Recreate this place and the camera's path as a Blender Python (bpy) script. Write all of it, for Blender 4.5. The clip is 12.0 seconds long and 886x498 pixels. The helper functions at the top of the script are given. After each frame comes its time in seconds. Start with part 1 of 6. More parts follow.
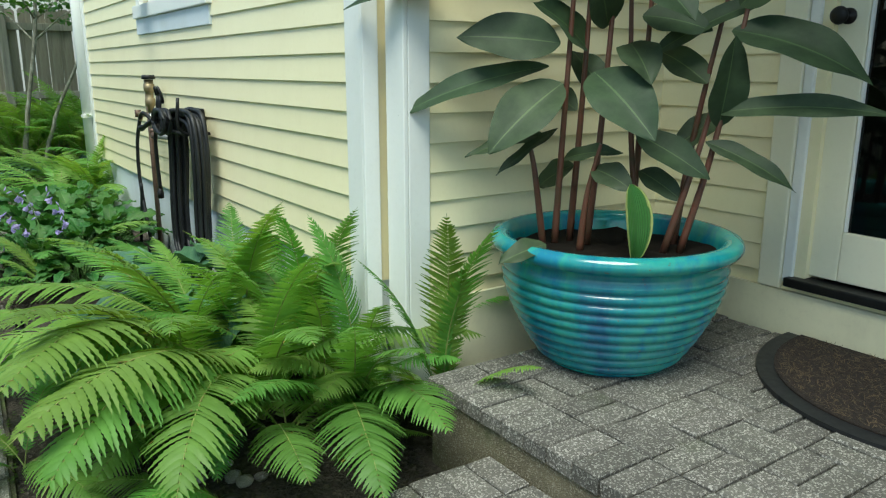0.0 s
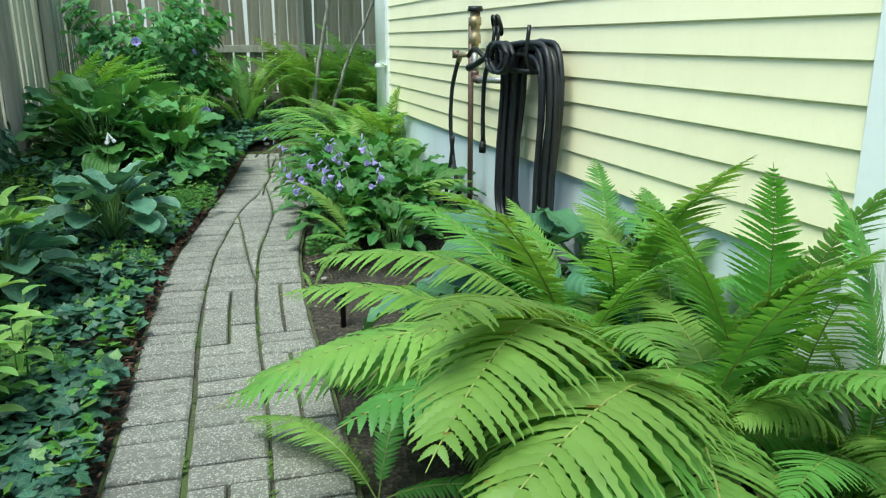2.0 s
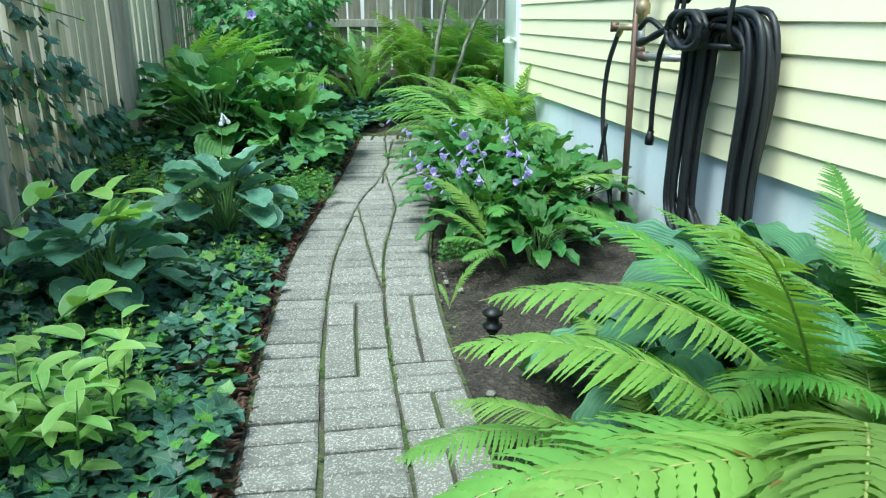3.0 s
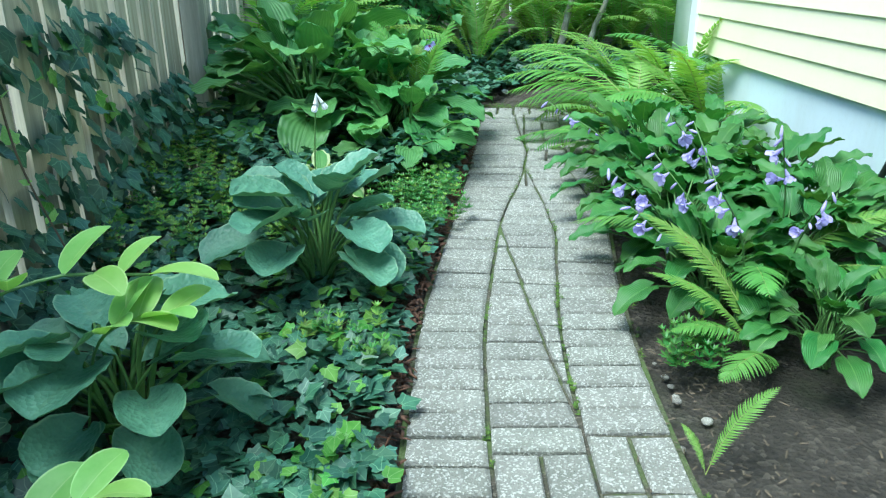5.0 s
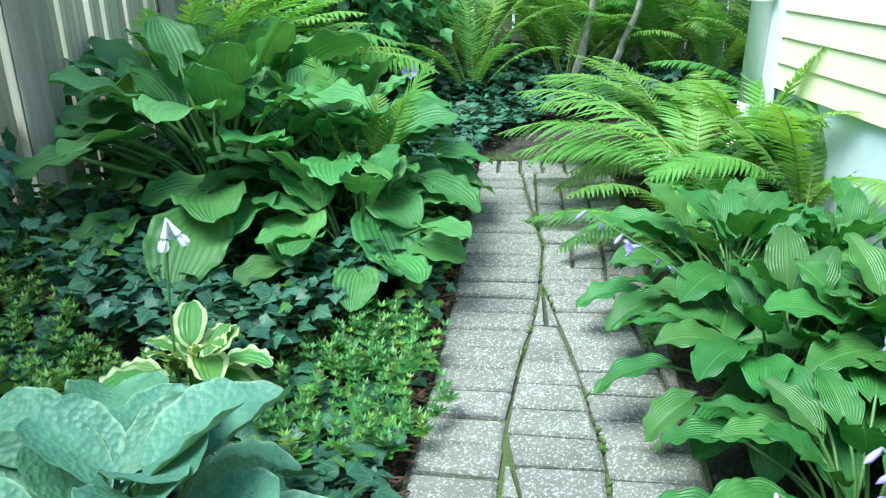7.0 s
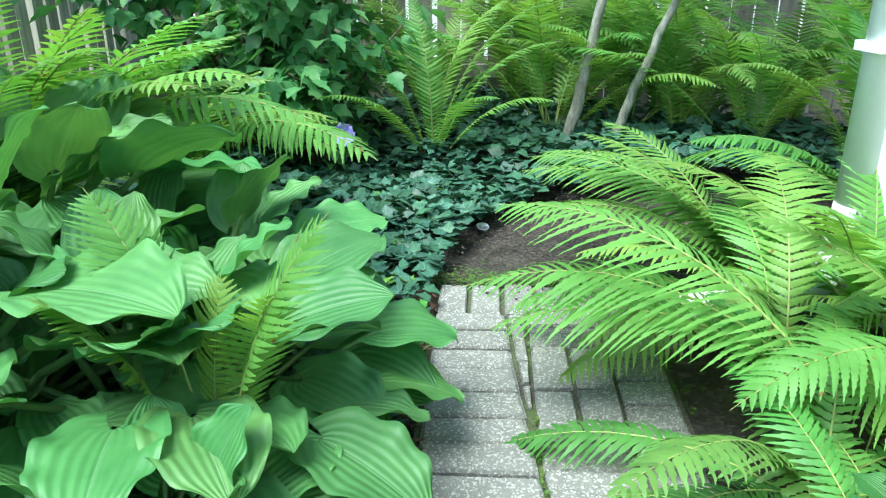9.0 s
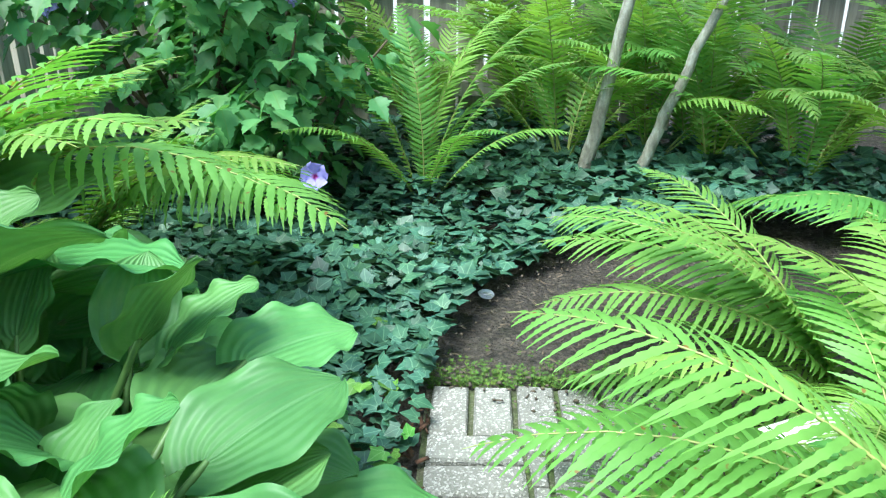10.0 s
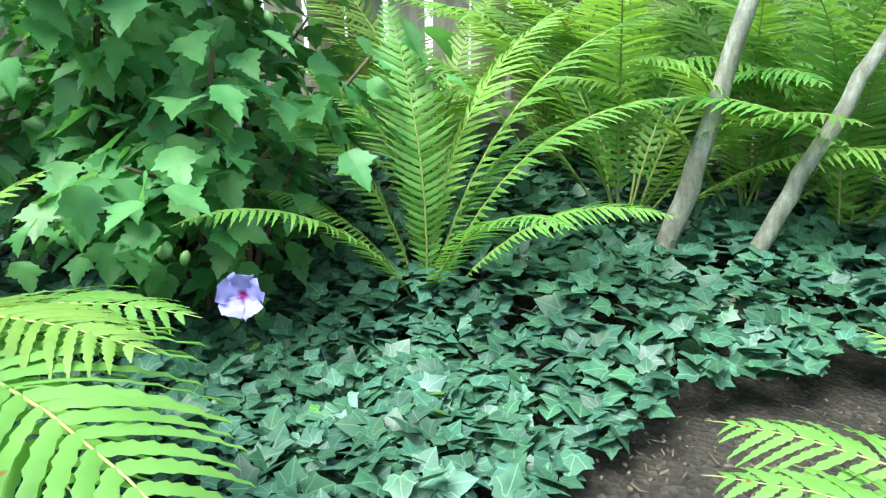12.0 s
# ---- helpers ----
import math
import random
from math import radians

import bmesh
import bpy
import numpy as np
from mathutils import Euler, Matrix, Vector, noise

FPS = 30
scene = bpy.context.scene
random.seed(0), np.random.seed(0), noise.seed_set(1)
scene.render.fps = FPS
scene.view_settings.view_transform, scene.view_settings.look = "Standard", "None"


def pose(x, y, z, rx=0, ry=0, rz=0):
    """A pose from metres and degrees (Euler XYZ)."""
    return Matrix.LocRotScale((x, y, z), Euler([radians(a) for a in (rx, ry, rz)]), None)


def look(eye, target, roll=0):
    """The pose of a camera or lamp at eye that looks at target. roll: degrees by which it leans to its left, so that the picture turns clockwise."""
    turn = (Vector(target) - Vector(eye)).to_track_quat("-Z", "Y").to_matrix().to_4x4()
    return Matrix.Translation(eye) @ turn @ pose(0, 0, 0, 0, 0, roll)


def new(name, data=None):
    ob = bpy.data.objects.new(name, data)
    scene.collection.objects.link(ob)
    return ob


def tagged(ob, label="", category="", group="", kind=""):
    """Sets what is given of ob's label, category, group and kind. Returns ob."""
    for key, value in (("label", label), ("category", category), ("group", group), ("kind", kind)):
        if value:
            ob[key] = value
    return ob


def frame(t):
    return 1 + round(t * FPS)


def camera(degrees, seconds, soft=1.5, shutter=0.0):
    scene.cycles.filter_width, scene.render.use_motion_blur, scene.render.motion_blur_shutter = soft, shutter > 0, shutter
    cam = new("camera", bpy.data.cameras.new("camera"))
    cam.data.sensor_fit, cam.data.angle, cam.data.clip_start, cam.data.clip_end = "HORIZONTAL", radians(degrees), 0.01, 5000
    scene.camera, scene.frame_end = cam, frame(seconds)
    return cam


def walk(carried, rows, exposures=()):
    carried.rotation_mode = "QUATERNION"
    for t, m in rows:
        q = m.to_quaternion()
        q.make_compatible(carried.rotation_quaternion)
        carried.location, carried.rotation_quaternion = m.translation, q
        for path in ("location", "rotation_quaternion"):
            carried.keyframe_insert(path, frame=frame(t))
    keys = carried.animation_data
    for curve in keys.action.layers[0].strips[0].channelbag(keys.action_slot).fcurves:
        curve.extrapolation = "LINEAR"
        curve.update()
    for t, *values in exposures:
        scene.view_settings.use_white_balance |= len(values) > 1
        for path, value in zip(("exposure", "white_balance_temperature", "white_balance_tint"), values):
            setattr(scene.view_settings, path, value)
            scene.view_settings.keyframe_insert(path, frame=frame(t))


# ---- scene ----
cam = camera(61.2, 12.0, soft=1.2)
METRES, EYE, TILT, LEAN, TURN = 8.0, 1.37, 0.0, 0.0, 0.0
ROWS = [
    (0.0, 0.0, 0.0, 0.0, 0.01, -13.51, -0.04),
    (0.5, -0.0256, 0.0217, -0.0051, 3.21, -13.59, 0.01),
    (1.0, -0.0501, 0.0496, -0.0101, 7.69, -13.82, 0.0),
    (1.5, -0.0749, 0.0767, -0.0202, 13.07, -14.57, 0.12),
    (2.0, -0.103, 0.1067, -0.0279, 17.45, -15.62, 0.15),
    (2.5, -0.1273, 0.1336, -0.0302, 20.96, -16.65, 0.15),
    (3.0, -0.1583, 0.1659, -0.0321, 24.94, -17.23, 0.15),
    (5.0, -0.2769, 0.297, -0.0335, 31.24, -21.36, 0.34),
    (5.5, -0.2995, 0.3382, -0.0339, 31.36, -21.8, 0.42),
    (6.0, -0.3198, 0.3775, -0.0318, 31.41, -21.87, 0.41),
    (6.5, -0.3429, 0.4184, -0.0317, 31.45, -21.9, 0.43),
    (7.0, -0.363, 0.4604, -0.03, 31.16, -21.84, 0.38),
    (9.0, -0.4436, 0.6186, -0.0258, 28.93, -21.38, 0.19),
    (9.5, -0.465, 0.653, -0.0239, 28.7, -21.38, 0.19),
    (10.0, -0.4823, 0.6897, -0.0261, 28.51, -21.27, 0.16),
    (10.5, -0.4984, 0.7251, -0.0278, 28.21, -21.3, 0.11),
    (11.0, -0.518, 0.7566, -0.0297, 28.08, -21.25, 0.0),
    (11.5, -0.5387, 0.7858, -0.0309, 28.1, -21.6, -0.03),
    (12.0, -0.5571, 0.8148, -0.0332, 28.23, -21.8, -0.01),
]
walk(cam, [(t, pose(0, 0, EYE, TILT, LEAN, TURN) @ pose(METRES * x, METRES * y, METRES * z, 90 + pitch, roll, yaw)) for t, x, y, z, yaw, pitch, roll in ROWS],
     [(0.0, 0.38, 6600, -5), (1.5, 0.55, 6400, -8), (3.0, 1.05, 5800, -9), (5.5, 1.25, 5500, -9), (7.0, 1.35, 5600, -8), (9.5, 1.6, 5780, -1), (12.0, 1.95, 6050, 1)])

# ---- light ----
world = bpy.data.worlds.new("world")
scene.world = world
world.use_nodes = True
wn = world.node_tree
sky = wn.nodes.new("ShaderNodeTexSky")
sky.sky_type = "NISHITA"
sky.sun_disc = False
SUN_DIR = Vector((-0.12, -0.40, 0.91)).normalized()
sky.sun_elevation = math.asin(SUN_DIR.z)
sky.sun_rotation = math.atan2(SUN_DIR.x, SUN_DIR.y)
wn.links.new(sky.outputs[0], wn.nodes["Background"].inputs[0])
wn.nodes["Background"].inputs[1].default_value = 0.15
sun = new("sun", bpy.data.lights.new("sun", "SUN"))
sun.data.energy, sun.data.angle, sun.data.color = 3.2, radians(35), (1.0, 0.98, 0.92)
sun.matrix_basis = look(SUN_DIR * 20, (0, 0, 0))

# ---- plan ----
# House axes: U along the long side wall, V into the house, O the outer corner of the long wall.
UX, UY = -0.565, 0.825
O = (-0.27, 2.87)
RNG = random.Random(7)


def H(u, v, z=0.0):
    return (O[0] + u * UX + v * UY, O[1] + u * UY - v * UX, z)


def house_uv(x, y):
    dx, dy = x - O[0], y - O[1]
    return dx * UX + dy * UY, dx * UY - dy * UX


def ground_z(y):
    t = min(max((y - 3.9) / 4.6, 0.0), 1.0)
    return 0.16 * t


# ---- mesh helpers ----
def mesh_of(name, verts, faces, mats, uvs=None, face_mats=None, smooth=False):
    me = bpy.data.meshes.new(name)
    me.from_pydata([tuple(v) for v in verts], [], [tuple(f) for f in faces])
    for m in mats:
        me.materials.append(m)
    if uvs is not None:
        lay = me.uv_layers.new(name="UVMap")
        idx = np.empty(len(me.loops), dtype=np.int32)
        me.loops.foreach_get("vertex_index", idx)
        lay.data.foreach_set("uv", np.asarray(uvs, dtype=np.float32)[idx].ravel())
    if face_mats is not None:
        me.polygons.foreach_set("material_index", np.asarray(face_mats, dtype=np.int32))
    if smooth:
        me.polygons.foreach_set("use_smooth", np.ones(len(me.polygons), dtype=bool))
    me.update()
    return me


def thing(name, at=(0, 0, 0), label="", category="", group="", kind="", rz=0.0, scale=1.0):
    ob = new(name)
    ob.empty_display_size = 0.1
    ob.matrix_basis = pose(at[0], at[1], at[2], 0, 0, rz) @ Matrix.Scale(scale, 4)
    return tagged(ob, label, category, group, kind)


def put(name, me, parent=None, m=None, label="", world_space=False):
    """An object on a mesh, under a parent. world_space: the mesh is in world coordinates."""
    ob = new(name, me)
    if m is not None:
        ob.matrix_basis = m
    if parent is not None:
        ob.parent = parent
        if world_space:
            top = parent.parent or parent
            if parent.parent is None:
                ob.matrix_parent_inverse = top.matrix_basis.inverted()
    if label:
        ob["label"] = label
    return ob


def bm_mesh(name, bm, mats, smooth=False):
    me = bpy.data.meshes.new(name)
    bm.to_mesh(me)
    bm.free()
    for m in mats:
        me.materials.append(m)
    if smooth:
        me.polygons.foreach_set("use_smooth", np.ones(len(me.polygons), dtype=bool))
    return me


BOX_F = [(0, 3, 2, 1), (4, 5, 6, 7), (0, 1, 5, 4), (1, 2, 6, 5), (2, 3, 7, 6), (3, 0, 4, 7)]


def house_box(name, u0, u1, v0, v1, z0, z1, mat, bevel=0.0):
    """A box in house coordinates, with bevelled edges if asked."""
    pts = [H(u, v, z) for z in (z0, z1) for u, v in ((u0, v0), (u1, v0), (u1, v1), (u0, v1))]
    if not bevel:
        bm = bmesh.new()
        vs = [bm.verts.new(p) for p in pts]
        for f in BOX_F:
            bm.faces.new([vs[i] for i in f])
        bmesh.ops.recalc_face_normals(bm, faces=bm.faces)
        return bm_mesh(name, bm, [mat])
    bm = bmesh.new()
    vs = [bm.verts.new(p) for p in pts]
    for f in BOX_F:
        bm.faces.new([vs[i] for i in f])
    bmesh.ops.recalc_face_normals(bm, faces=bm.faces)
    bmesh.ops.bevel(bm, geom=bm.edges[:], offset=bevel, segments=2, profile=0.5, affect="EDGES")
    return bm_mesh(name, bm, [mat])


def tube_data(points, radii, sides=8, cap=True):
    """Vertices and faces of a tube along points."""
    P = [Vector(p) for p in points]
    n = len(P)
    if not hasattr(radii, "__len__"):
        radii = [radii] * n
    verts, faces = [], []
    ref = Vector((0.13, 0.31, 0.94))
    for i in range(n):
        d = (P[min(i + 1, n - 1)] - P[max(i - 1, 0)]).normalized()
        a = d.cross(ref)
        if a.length < 0.05:
            a = d.cross(Vector((1, 0, 0)))
        a.normalize()
        b = d.cross(a)
        for k in range(sides):
            w = 2 * math.pi * k / sides
            verts.append(P[i] + radii[i] * (math.cos(w) * a + math.sin(w) * b))
    for i in range(n - 1):
        for k in range(sides):
            k2 = (k + 1) % sides
            faces.append((i * sides + k, i * sides + k2, (i + 1) * sides + k2, (i + 1) * sides + k))
    if cap:
        faces.append(tuple(range(sides))[::-1])
        faces.append(tuple((n - 1) * sides + k for k in range(sides)))
    return verts, faces


def tube(name, points, radii, mat, sides=8):
    v, f = tube_data(points, radii, sides)
    return mesh_of(name, v, f, [mat], smooth=True)


def lathe(name, profile, mat, sides=64):
    """A turned body from (radius, z) pairs."""
    verts, faces = [], []
    for r, z in profile:
        for k in range(sides):
            w = 2 * math.pi * k / sides
            verts.append((r * math.cos(w), r * math.sin(w), z))
    for i in range(len(profile) - 1):
        for k in range(sides):
            k2 = (k + 1) % sides
            faces.append((i * sides + k, i * sides + k2, (i + 1) * sides + k2, (i + 1) * sides + k))
    return mesh_of(name, verts, faces, [mat], smooth=True)


def spline(pts, n):
    """n points along a smooth curve through pts."""
    P = [Vector(p) for p in pts]
    P = [P[0] * 2 - P[1]] + P + [P[-1] * 2 - P[-2]]
    out = []
    seg = len(P) - 3
    for i in range(n):
        x = i / (n - 1) * seg
        k = min(int(x), seg - 1)
        t = x - k
        a, b, c, d = P[k:k + 4]
        out.append(0.5 * ((2 * b) + (c - a) * t + (2 * a - 5 * b + 4 * c - d) * t * t + (3 * b - a - 3 * c + d) * t ** 3))
    return out


# ---- materials ----
class Nodes:
    def __init__(self, name):
        self.mat = bpy.data.materials.new(name)
        self.mat.use_nodes = True
        self.t = self.mat.node_tree
        self.b = self.t.nodes["Principled BSDF"]

    def node(self, kind, **values):
        n = self.t.nodes.new(kind)
        for k, v in values.items():
            n.inputs[k.replace("_", " ")].default_value = v
        return n

    def link(self, a, b):
        self.t.links.new(a, b)

    def coords(self, which="Object"):
        return self.t.nodes.new("ShaderNodeTexCoord").outputs[which]

    def noise(self, scale, detail=4.0, rough=0.6, vec=None, stretch=None):
        n = self.node("ShaderNodeTexNoise", Scale=scale, Detail=detail, Roughness=rough)
        v = vec if vec is not None else self.coords()
        if stretch:
            m = self.node("ShaderNodeMapping", Scale=stretch)
            self.link(v, m.inputs[0])
            v = m.outputs[0]
        self.link(v, n.inputs["Vector"])
        return n.outputs["Fac"]

    def ramp(self, fac, stops):
        r = self.t.nodes.new("ShaderNodeValToRGB")
        e = r.color_ramp.elements
        while len(e) < len(stops):
            e.new(0.5)
        for k, (p, c) in enumerate(stops):
            e[k].position = p
            e[k].color = (*c, 1) if len(c) == 3 else c
        self.link(fac, r.inputs[0])
        return r.outputs[0]

    def grey(self, fac, lo, hi):
        return self.ramp(fac, [(lo, (0, 0, 0)), (hi, (1, 1, 1))])

    def mix(self, fac, a, b, mode="MIX"):
        m = self.t.nodes.new("ShaderNodeMix")
        m.data_type, m.blend_type = "RGBA", mode
        for sock, val in ((m.inputs[0], fac), (m.inputs[6], a), (m.inputs[7], b)):
            if isinstance(val, (int, float)):
                sock.default_value = val
            elif isinstance(val, tuple):
                sock.default_value = (*val, 1)
            else:
                self.link(val, sock)
        return m.outputs[2]

    def math(self, op, a, b=0.0, c=None):
        m = self.t.nodes.new("ShaderNodeMath")
        m.operation = op
        for k, val in enumerate((a, b) if c is None else (a, b, c)):
            if isinstance(val, (int, float)):
                m.inputs[k].default_value = val
            else:
                self.link(val, m.inputs[k])
        return m.outputs[0]

    def bump(self, height, strength=0.3, dist=0.01):
        n = self.node("ShaderNodeBump", Strength=strength, Distance=dist)
        self.link(height, n.inputs["Height"])
        self.link(n.outputs[0], self.b.inputs["Normal"])
        return n.outputs[0]

    def set(self, colour=None, rough=None, metal=None, spec=None):
        for key, val in (("Base Color", colour), ("Roughness", rough), ("Metallic", metal), ("Specular IOR Level", spec)):
            if val is None:
                continue
            if isinstance(val, tuple):
                self.b.inputs[key].default_value = (*val, 1)
            elif isinstance(val, (int, float)):
                self.b.inputs[key].default_value = val
            else:
                self.link(val, self.b.inputs[key])
        return self.mat


def vary(n, col, amount, per="object", hue=0.03):
    """Shift a colour's hue and brightness from piece to piece."""
    if per == "object":
        r = n.t.nodes.new("ShaderNodeObjectInfo").outputs["Random"]
    else:
        r = n.t.nodes.new("ShaderNodeNewGeometry").outputs["Random Per Island"]
    h = n.node("ShaderNodeHueSaturation")
    n.link(n.math("MULTIPLY_ADD", r, hue, 0.5 - hue / 2), h.inputs["Hue"])
    r2 = n.math("FRACT", n.math("MULTIPLY", r, 17.31))
    n.link(n.math("MULTIPLY_ADD", r2, amount, 1 - amount / 2), h.inputs["Value"])
    n.link(col, h.inputs["Color"])
    return h.outputs[0]


def leaf_mat(name, dark, light, per="object", amount=0.4, rough=0.45, glow=0.3, noise_scale=9.0, ribs=0, pucker=0.0,
             edge=None, edge_at=0.4, vein=None, hue=0.03, spots=None, fingers=False):
    """A leaf: two tones, midrib and veins from its own UV, a thin translucent blade."""
    n = Nodes(name)
    uv = n.coords("UV")
    sep = n.t.nodes.new("ShaderNodeSeparateXYZ")
    n.link(uv, sep.inputs[0])
    across = n.math("ABSOLUTE", n.math("SUBTRACT", sep.outputs[0], 0.5))
    col = n.mix(n.grey(n.noise(noise_scale, 5), 0.35, 0.68), dark, light)
    if edge is not None:
        wob = n.math("MULTIPLY_ADD", n.noise(14, 3), 0.16, -0.08)
        col = n.mix(n.grey(n.math("ADD", across, wob), edge_at, edge_at + 0.03), col, edge)
    if vein is not None:
        if fingers:
            y = n.math("SUBTRACT", sep.outputs[1], 0.03)
            ang = n.math("ARCTAN2", n.math("SUBTRACT", sep.outputs[0], 0.5), y)
            saw = n.math("ABSOLUTE", n.math("SUBTRACT", n.math("FRACT", n.math("MULTIPLY_ADD", ang, 1.15, 0.5)), 0.5))
            rad = n.math("SQRT", n.math("ADD", n.math("MULTIPLY", y, y), n.math("MULTIPLY", across, across)))
            line = n.math("LESS_THAN", n.math("MULTIPLY", saw, rad), 0.022)
        else:
            line = n.math("LESS_THAN", across, 0.018)
        col = n.mix(n.math("MULTIPLY", line, 0.6), col, vein)
    if ribs:
        wave = n.math("SINE", n.math("MULTIPLY", n.math("POWER", n.math("MAXIMUM", across, 0.001), 0.8), ribs * 6.28))
        col = n.mix(n.math("MULTIPLY", n.grey(wave, 0.75, 1.0), 0.10), col, tuple(c * 0.55 for c in dark))
    if spots is not None:
        col = n.mix(n.grey(n.noise(28, 2), 0.70, 0.74), col, spots)
    col = vary(n, col, amount, per, hue)
    rr = n.math("MULTIPLY_ADD", n.noise(40, 3), 0.25, rough - 0.12)
    n.set(col, rr, spec=0.4)
    if pucker:
        cells = n.node("ShaderNodeTexVoronoi", Scale=pucker)
        n.link(n.coords(), cells.inputs["Vector"])
        n.bump(cells.outputs["Distance"], 0.5, 0.006)
    elif ribs:
        n.bump(wave, 0.38, 0.003)
    else:
        n.bump(n.noise(60, 3), 0.25, 0.003)
    tr = n.node("ShaderNodeBsdfTranslucent")
    n.link(n.mix(1.0, col, (1.35, 1.3, 0.6), "MULTIPLY"), tr.inputs[0])
    mx = n.node("ShaderNodeMixShader", Fac=glow)
    n.link(n.b.outputs[0], mx.inputs[1])
    n.link(tr.outputs[0], mx.inputs[2])
    n.link(mx.outputs[0], n.t.nodes["Material Output"].inputs[0])
    return n.mat


def paint_mat(name, colour, dirt, rough=0.5, streak=0.35):
    n = Nodes(name)
    a = n.grey(n.noise(3.0, 6, 0.65, stretch=(1, 1, 0.35)), 0.45, 0.8)
    b = n.grey(n.noise(45, 4, 0.7), 0.52, 0.8)
    c = n.mix(n.math("MULTIPLY", a, streak), colour, dirt)
    c = n.mix(n.math("MULTIPLY", b, 0.18), c, dirt)
    n.bump(n.noise(120, 4), 0.12, 0.002)
    return n.set(vary(n, c, 0.05, "object", 0.008), rough)


def stone_mat(name, base, pale, dark, moss, moss_from=0.62, amount=0.22):
    n = Nodes(name)
    v = n.node("ShaderNodeTexVoronoi", Scale=210.0)
    n.link(n.coords(), v.inputs["Vector"])
    col = n.mix(n.grey(n.noise(11, 6, 0.7), 0.3, 0.75), base, dark)
    col = n.mix(n.grey(v.outputs["Color"], 0.62, 0.8), col, pale)
    col = n.mix(n.grey(n.noise(260, 3, 0.8), 0.57, 0.7), col, tuple(c * 0.45 for c in dark))
    col = n.mix(n.math("MULTIPLY", n.grey(n.noise(3.1, 6, 0.7), moss_from, moss_from + 0.14), 0.65), col, moss)
    h = n.math("ADD", n.noise(130, 4, 0.8), n.math("MULTIPLY", v.outputs["Distance"], 0.8))
    n.bump(h, 0.6, 0.006)
    return n.set(vary(n, col, amount, "object", 0.02), 0.9)


def wood_mat(name, pale, dark, green):
    n = Nodes(name)
    g = n.noise(26, 6, 0.7, stretch=(1, 1, 0.06))
    col = n.mix(n.grey(g, 0.32, 0.7), dark, pale)
    col = n.mix(n.math("MULTIPLY", n.grey(n.noise(1.7, 5), 0.48, 0.75), 0.5), col, green)
    n.bump(g, 0.5, 0.006)
    return n.set(vary(n, col, 0.35, "object", 0.02), 0.85)


def plain_mat(name, colour, rough=0.5, metal=0.0, dirt=None, spec=None):
    n = Nodes(name)
    c = n.mix(n.grey(n.noise(22, 6, 0.7), 0.4, 0.75), colour, dirt or tuple(k * 0.6 for k in colour))
    n.bump(n.noise(150, 3), 0.12, 0.002)
    return n.set(c, n.math("MULTIPLY_ADD", n.noise(35, 4), 0.3, max(rough - 0.15, 0.02)), metal, spec)


def soil_mat():
    n = Nodes("soil")
    a = n.noise(7, 8, 0.75)
    col = n.ramp(a, [(0.3, (0.036, 0.029, 0.022)), (0.55, (0.088, 0.071, 0.055)), (0.75, (0.165, 0.138, 0.108))])
    bits = n.node("ShaderNodeTexVoronoi", Scale=60.0)
    n.link(n.coords(), bits.inputs["Vector"])
    col = n.mix(n.math("MULTIPLY", n.grey(bits.outputs["Color"], 0.66, 0.8), 0.6), col, (0.19, 0.155, 0.12))
    col = n.mix(n.math("MULTIPLY", n.grey(n.noise(2.3, 5), 0.58, 0.72), 0.5), col, (0.05, 0.075, 0.018))
    n.bump(n.math("ADD", n.noise(38, 8, 0.85), bits.outputs["Distance"]), 1.0, 0.035)
    return n.set(col, 0.95)


SIDING = paint_mat("cream_siding_paint", (0.88, 0.81, 0.54), (0.66, 0.57, 0.34), 0.45, 0.22)
TRIM = paint_mat("white_trim_paint", (0.84, 0.85, 0.82), (0.62, 0.63, 0.58), 0.4, 0.2)
DOOR_PAINT = paint_mat("cream_door_paint", (0.83, 0.80, 0.62), (0.62, 0.58, 0.42), 0.35, 0.15)
FOUNDATION = paint_mat("pale_foundation_paint", (0.70, 0.76, 0.80), (0.45, 0.47, 0.42), 0.7, 0.4)
BASE_PAINT = paint_mat("cream_base_paint", (0.74, 0.70, 0.50), (0.40, 0.38, 0.28), 0.6, 0.4)
PAVER = stone_mat("concrete_paver", (0.225, 0.217, 0.19), (0.40, 0.385, 0.35), (0.14, 0.135, 0.115), (0.085, 0.115, 0.035))
DECK_PAVER = stone_mat("patio_paver", (0.145, 0.138, 0.12), (0.36, 0.345, 0.31), (0.075, 0.07, 0.06), (0.055, 0.07, 0.028), 0.60, 0.45)
RISER = stone_mat("step_stone", (0.20, 0.17, 0.11), (0.30, 0.27, 0.20), (0.11, 0.09, 0.06), (0.07, 0.085, 0.03), 0.5)
SOIL = soil_mat()
FENCE = wood_mat("weathered_fence_wood", (0.66, 0.61, 0.47), (0.36, 0.32, 0.23), (0.32, 0.33, 0.19))
# back fence: weathered grey, darkened further because its shade is put into the colour
FENCE_BACK = wood_mat("shaded_grey_fence_wood", (0.36, 0.33, 0.25), (0.17, 0.15, 0.11), (0.20, 0.21, 0.12))
FENCE_POST = wood_mat("weathered_post_wood", (0.42, 0.40, 0.33), (0.22, 0.21, 0.17), (0.20, 0.23, 0.14))
BLACK_RUBBER = plain_mat("black_rubber", (0.012, 0.013, 0.015), 0.5)
BLACK_METAL = plain_mat("black_iron", (0.012, 0.012, 0.012), 0.45, 0.3)
BRASS = plain_mat("weathered_brass", (0.42, 0.33, 0.19), 0.45, 0.7, (0.24, 0.19, 0.12))
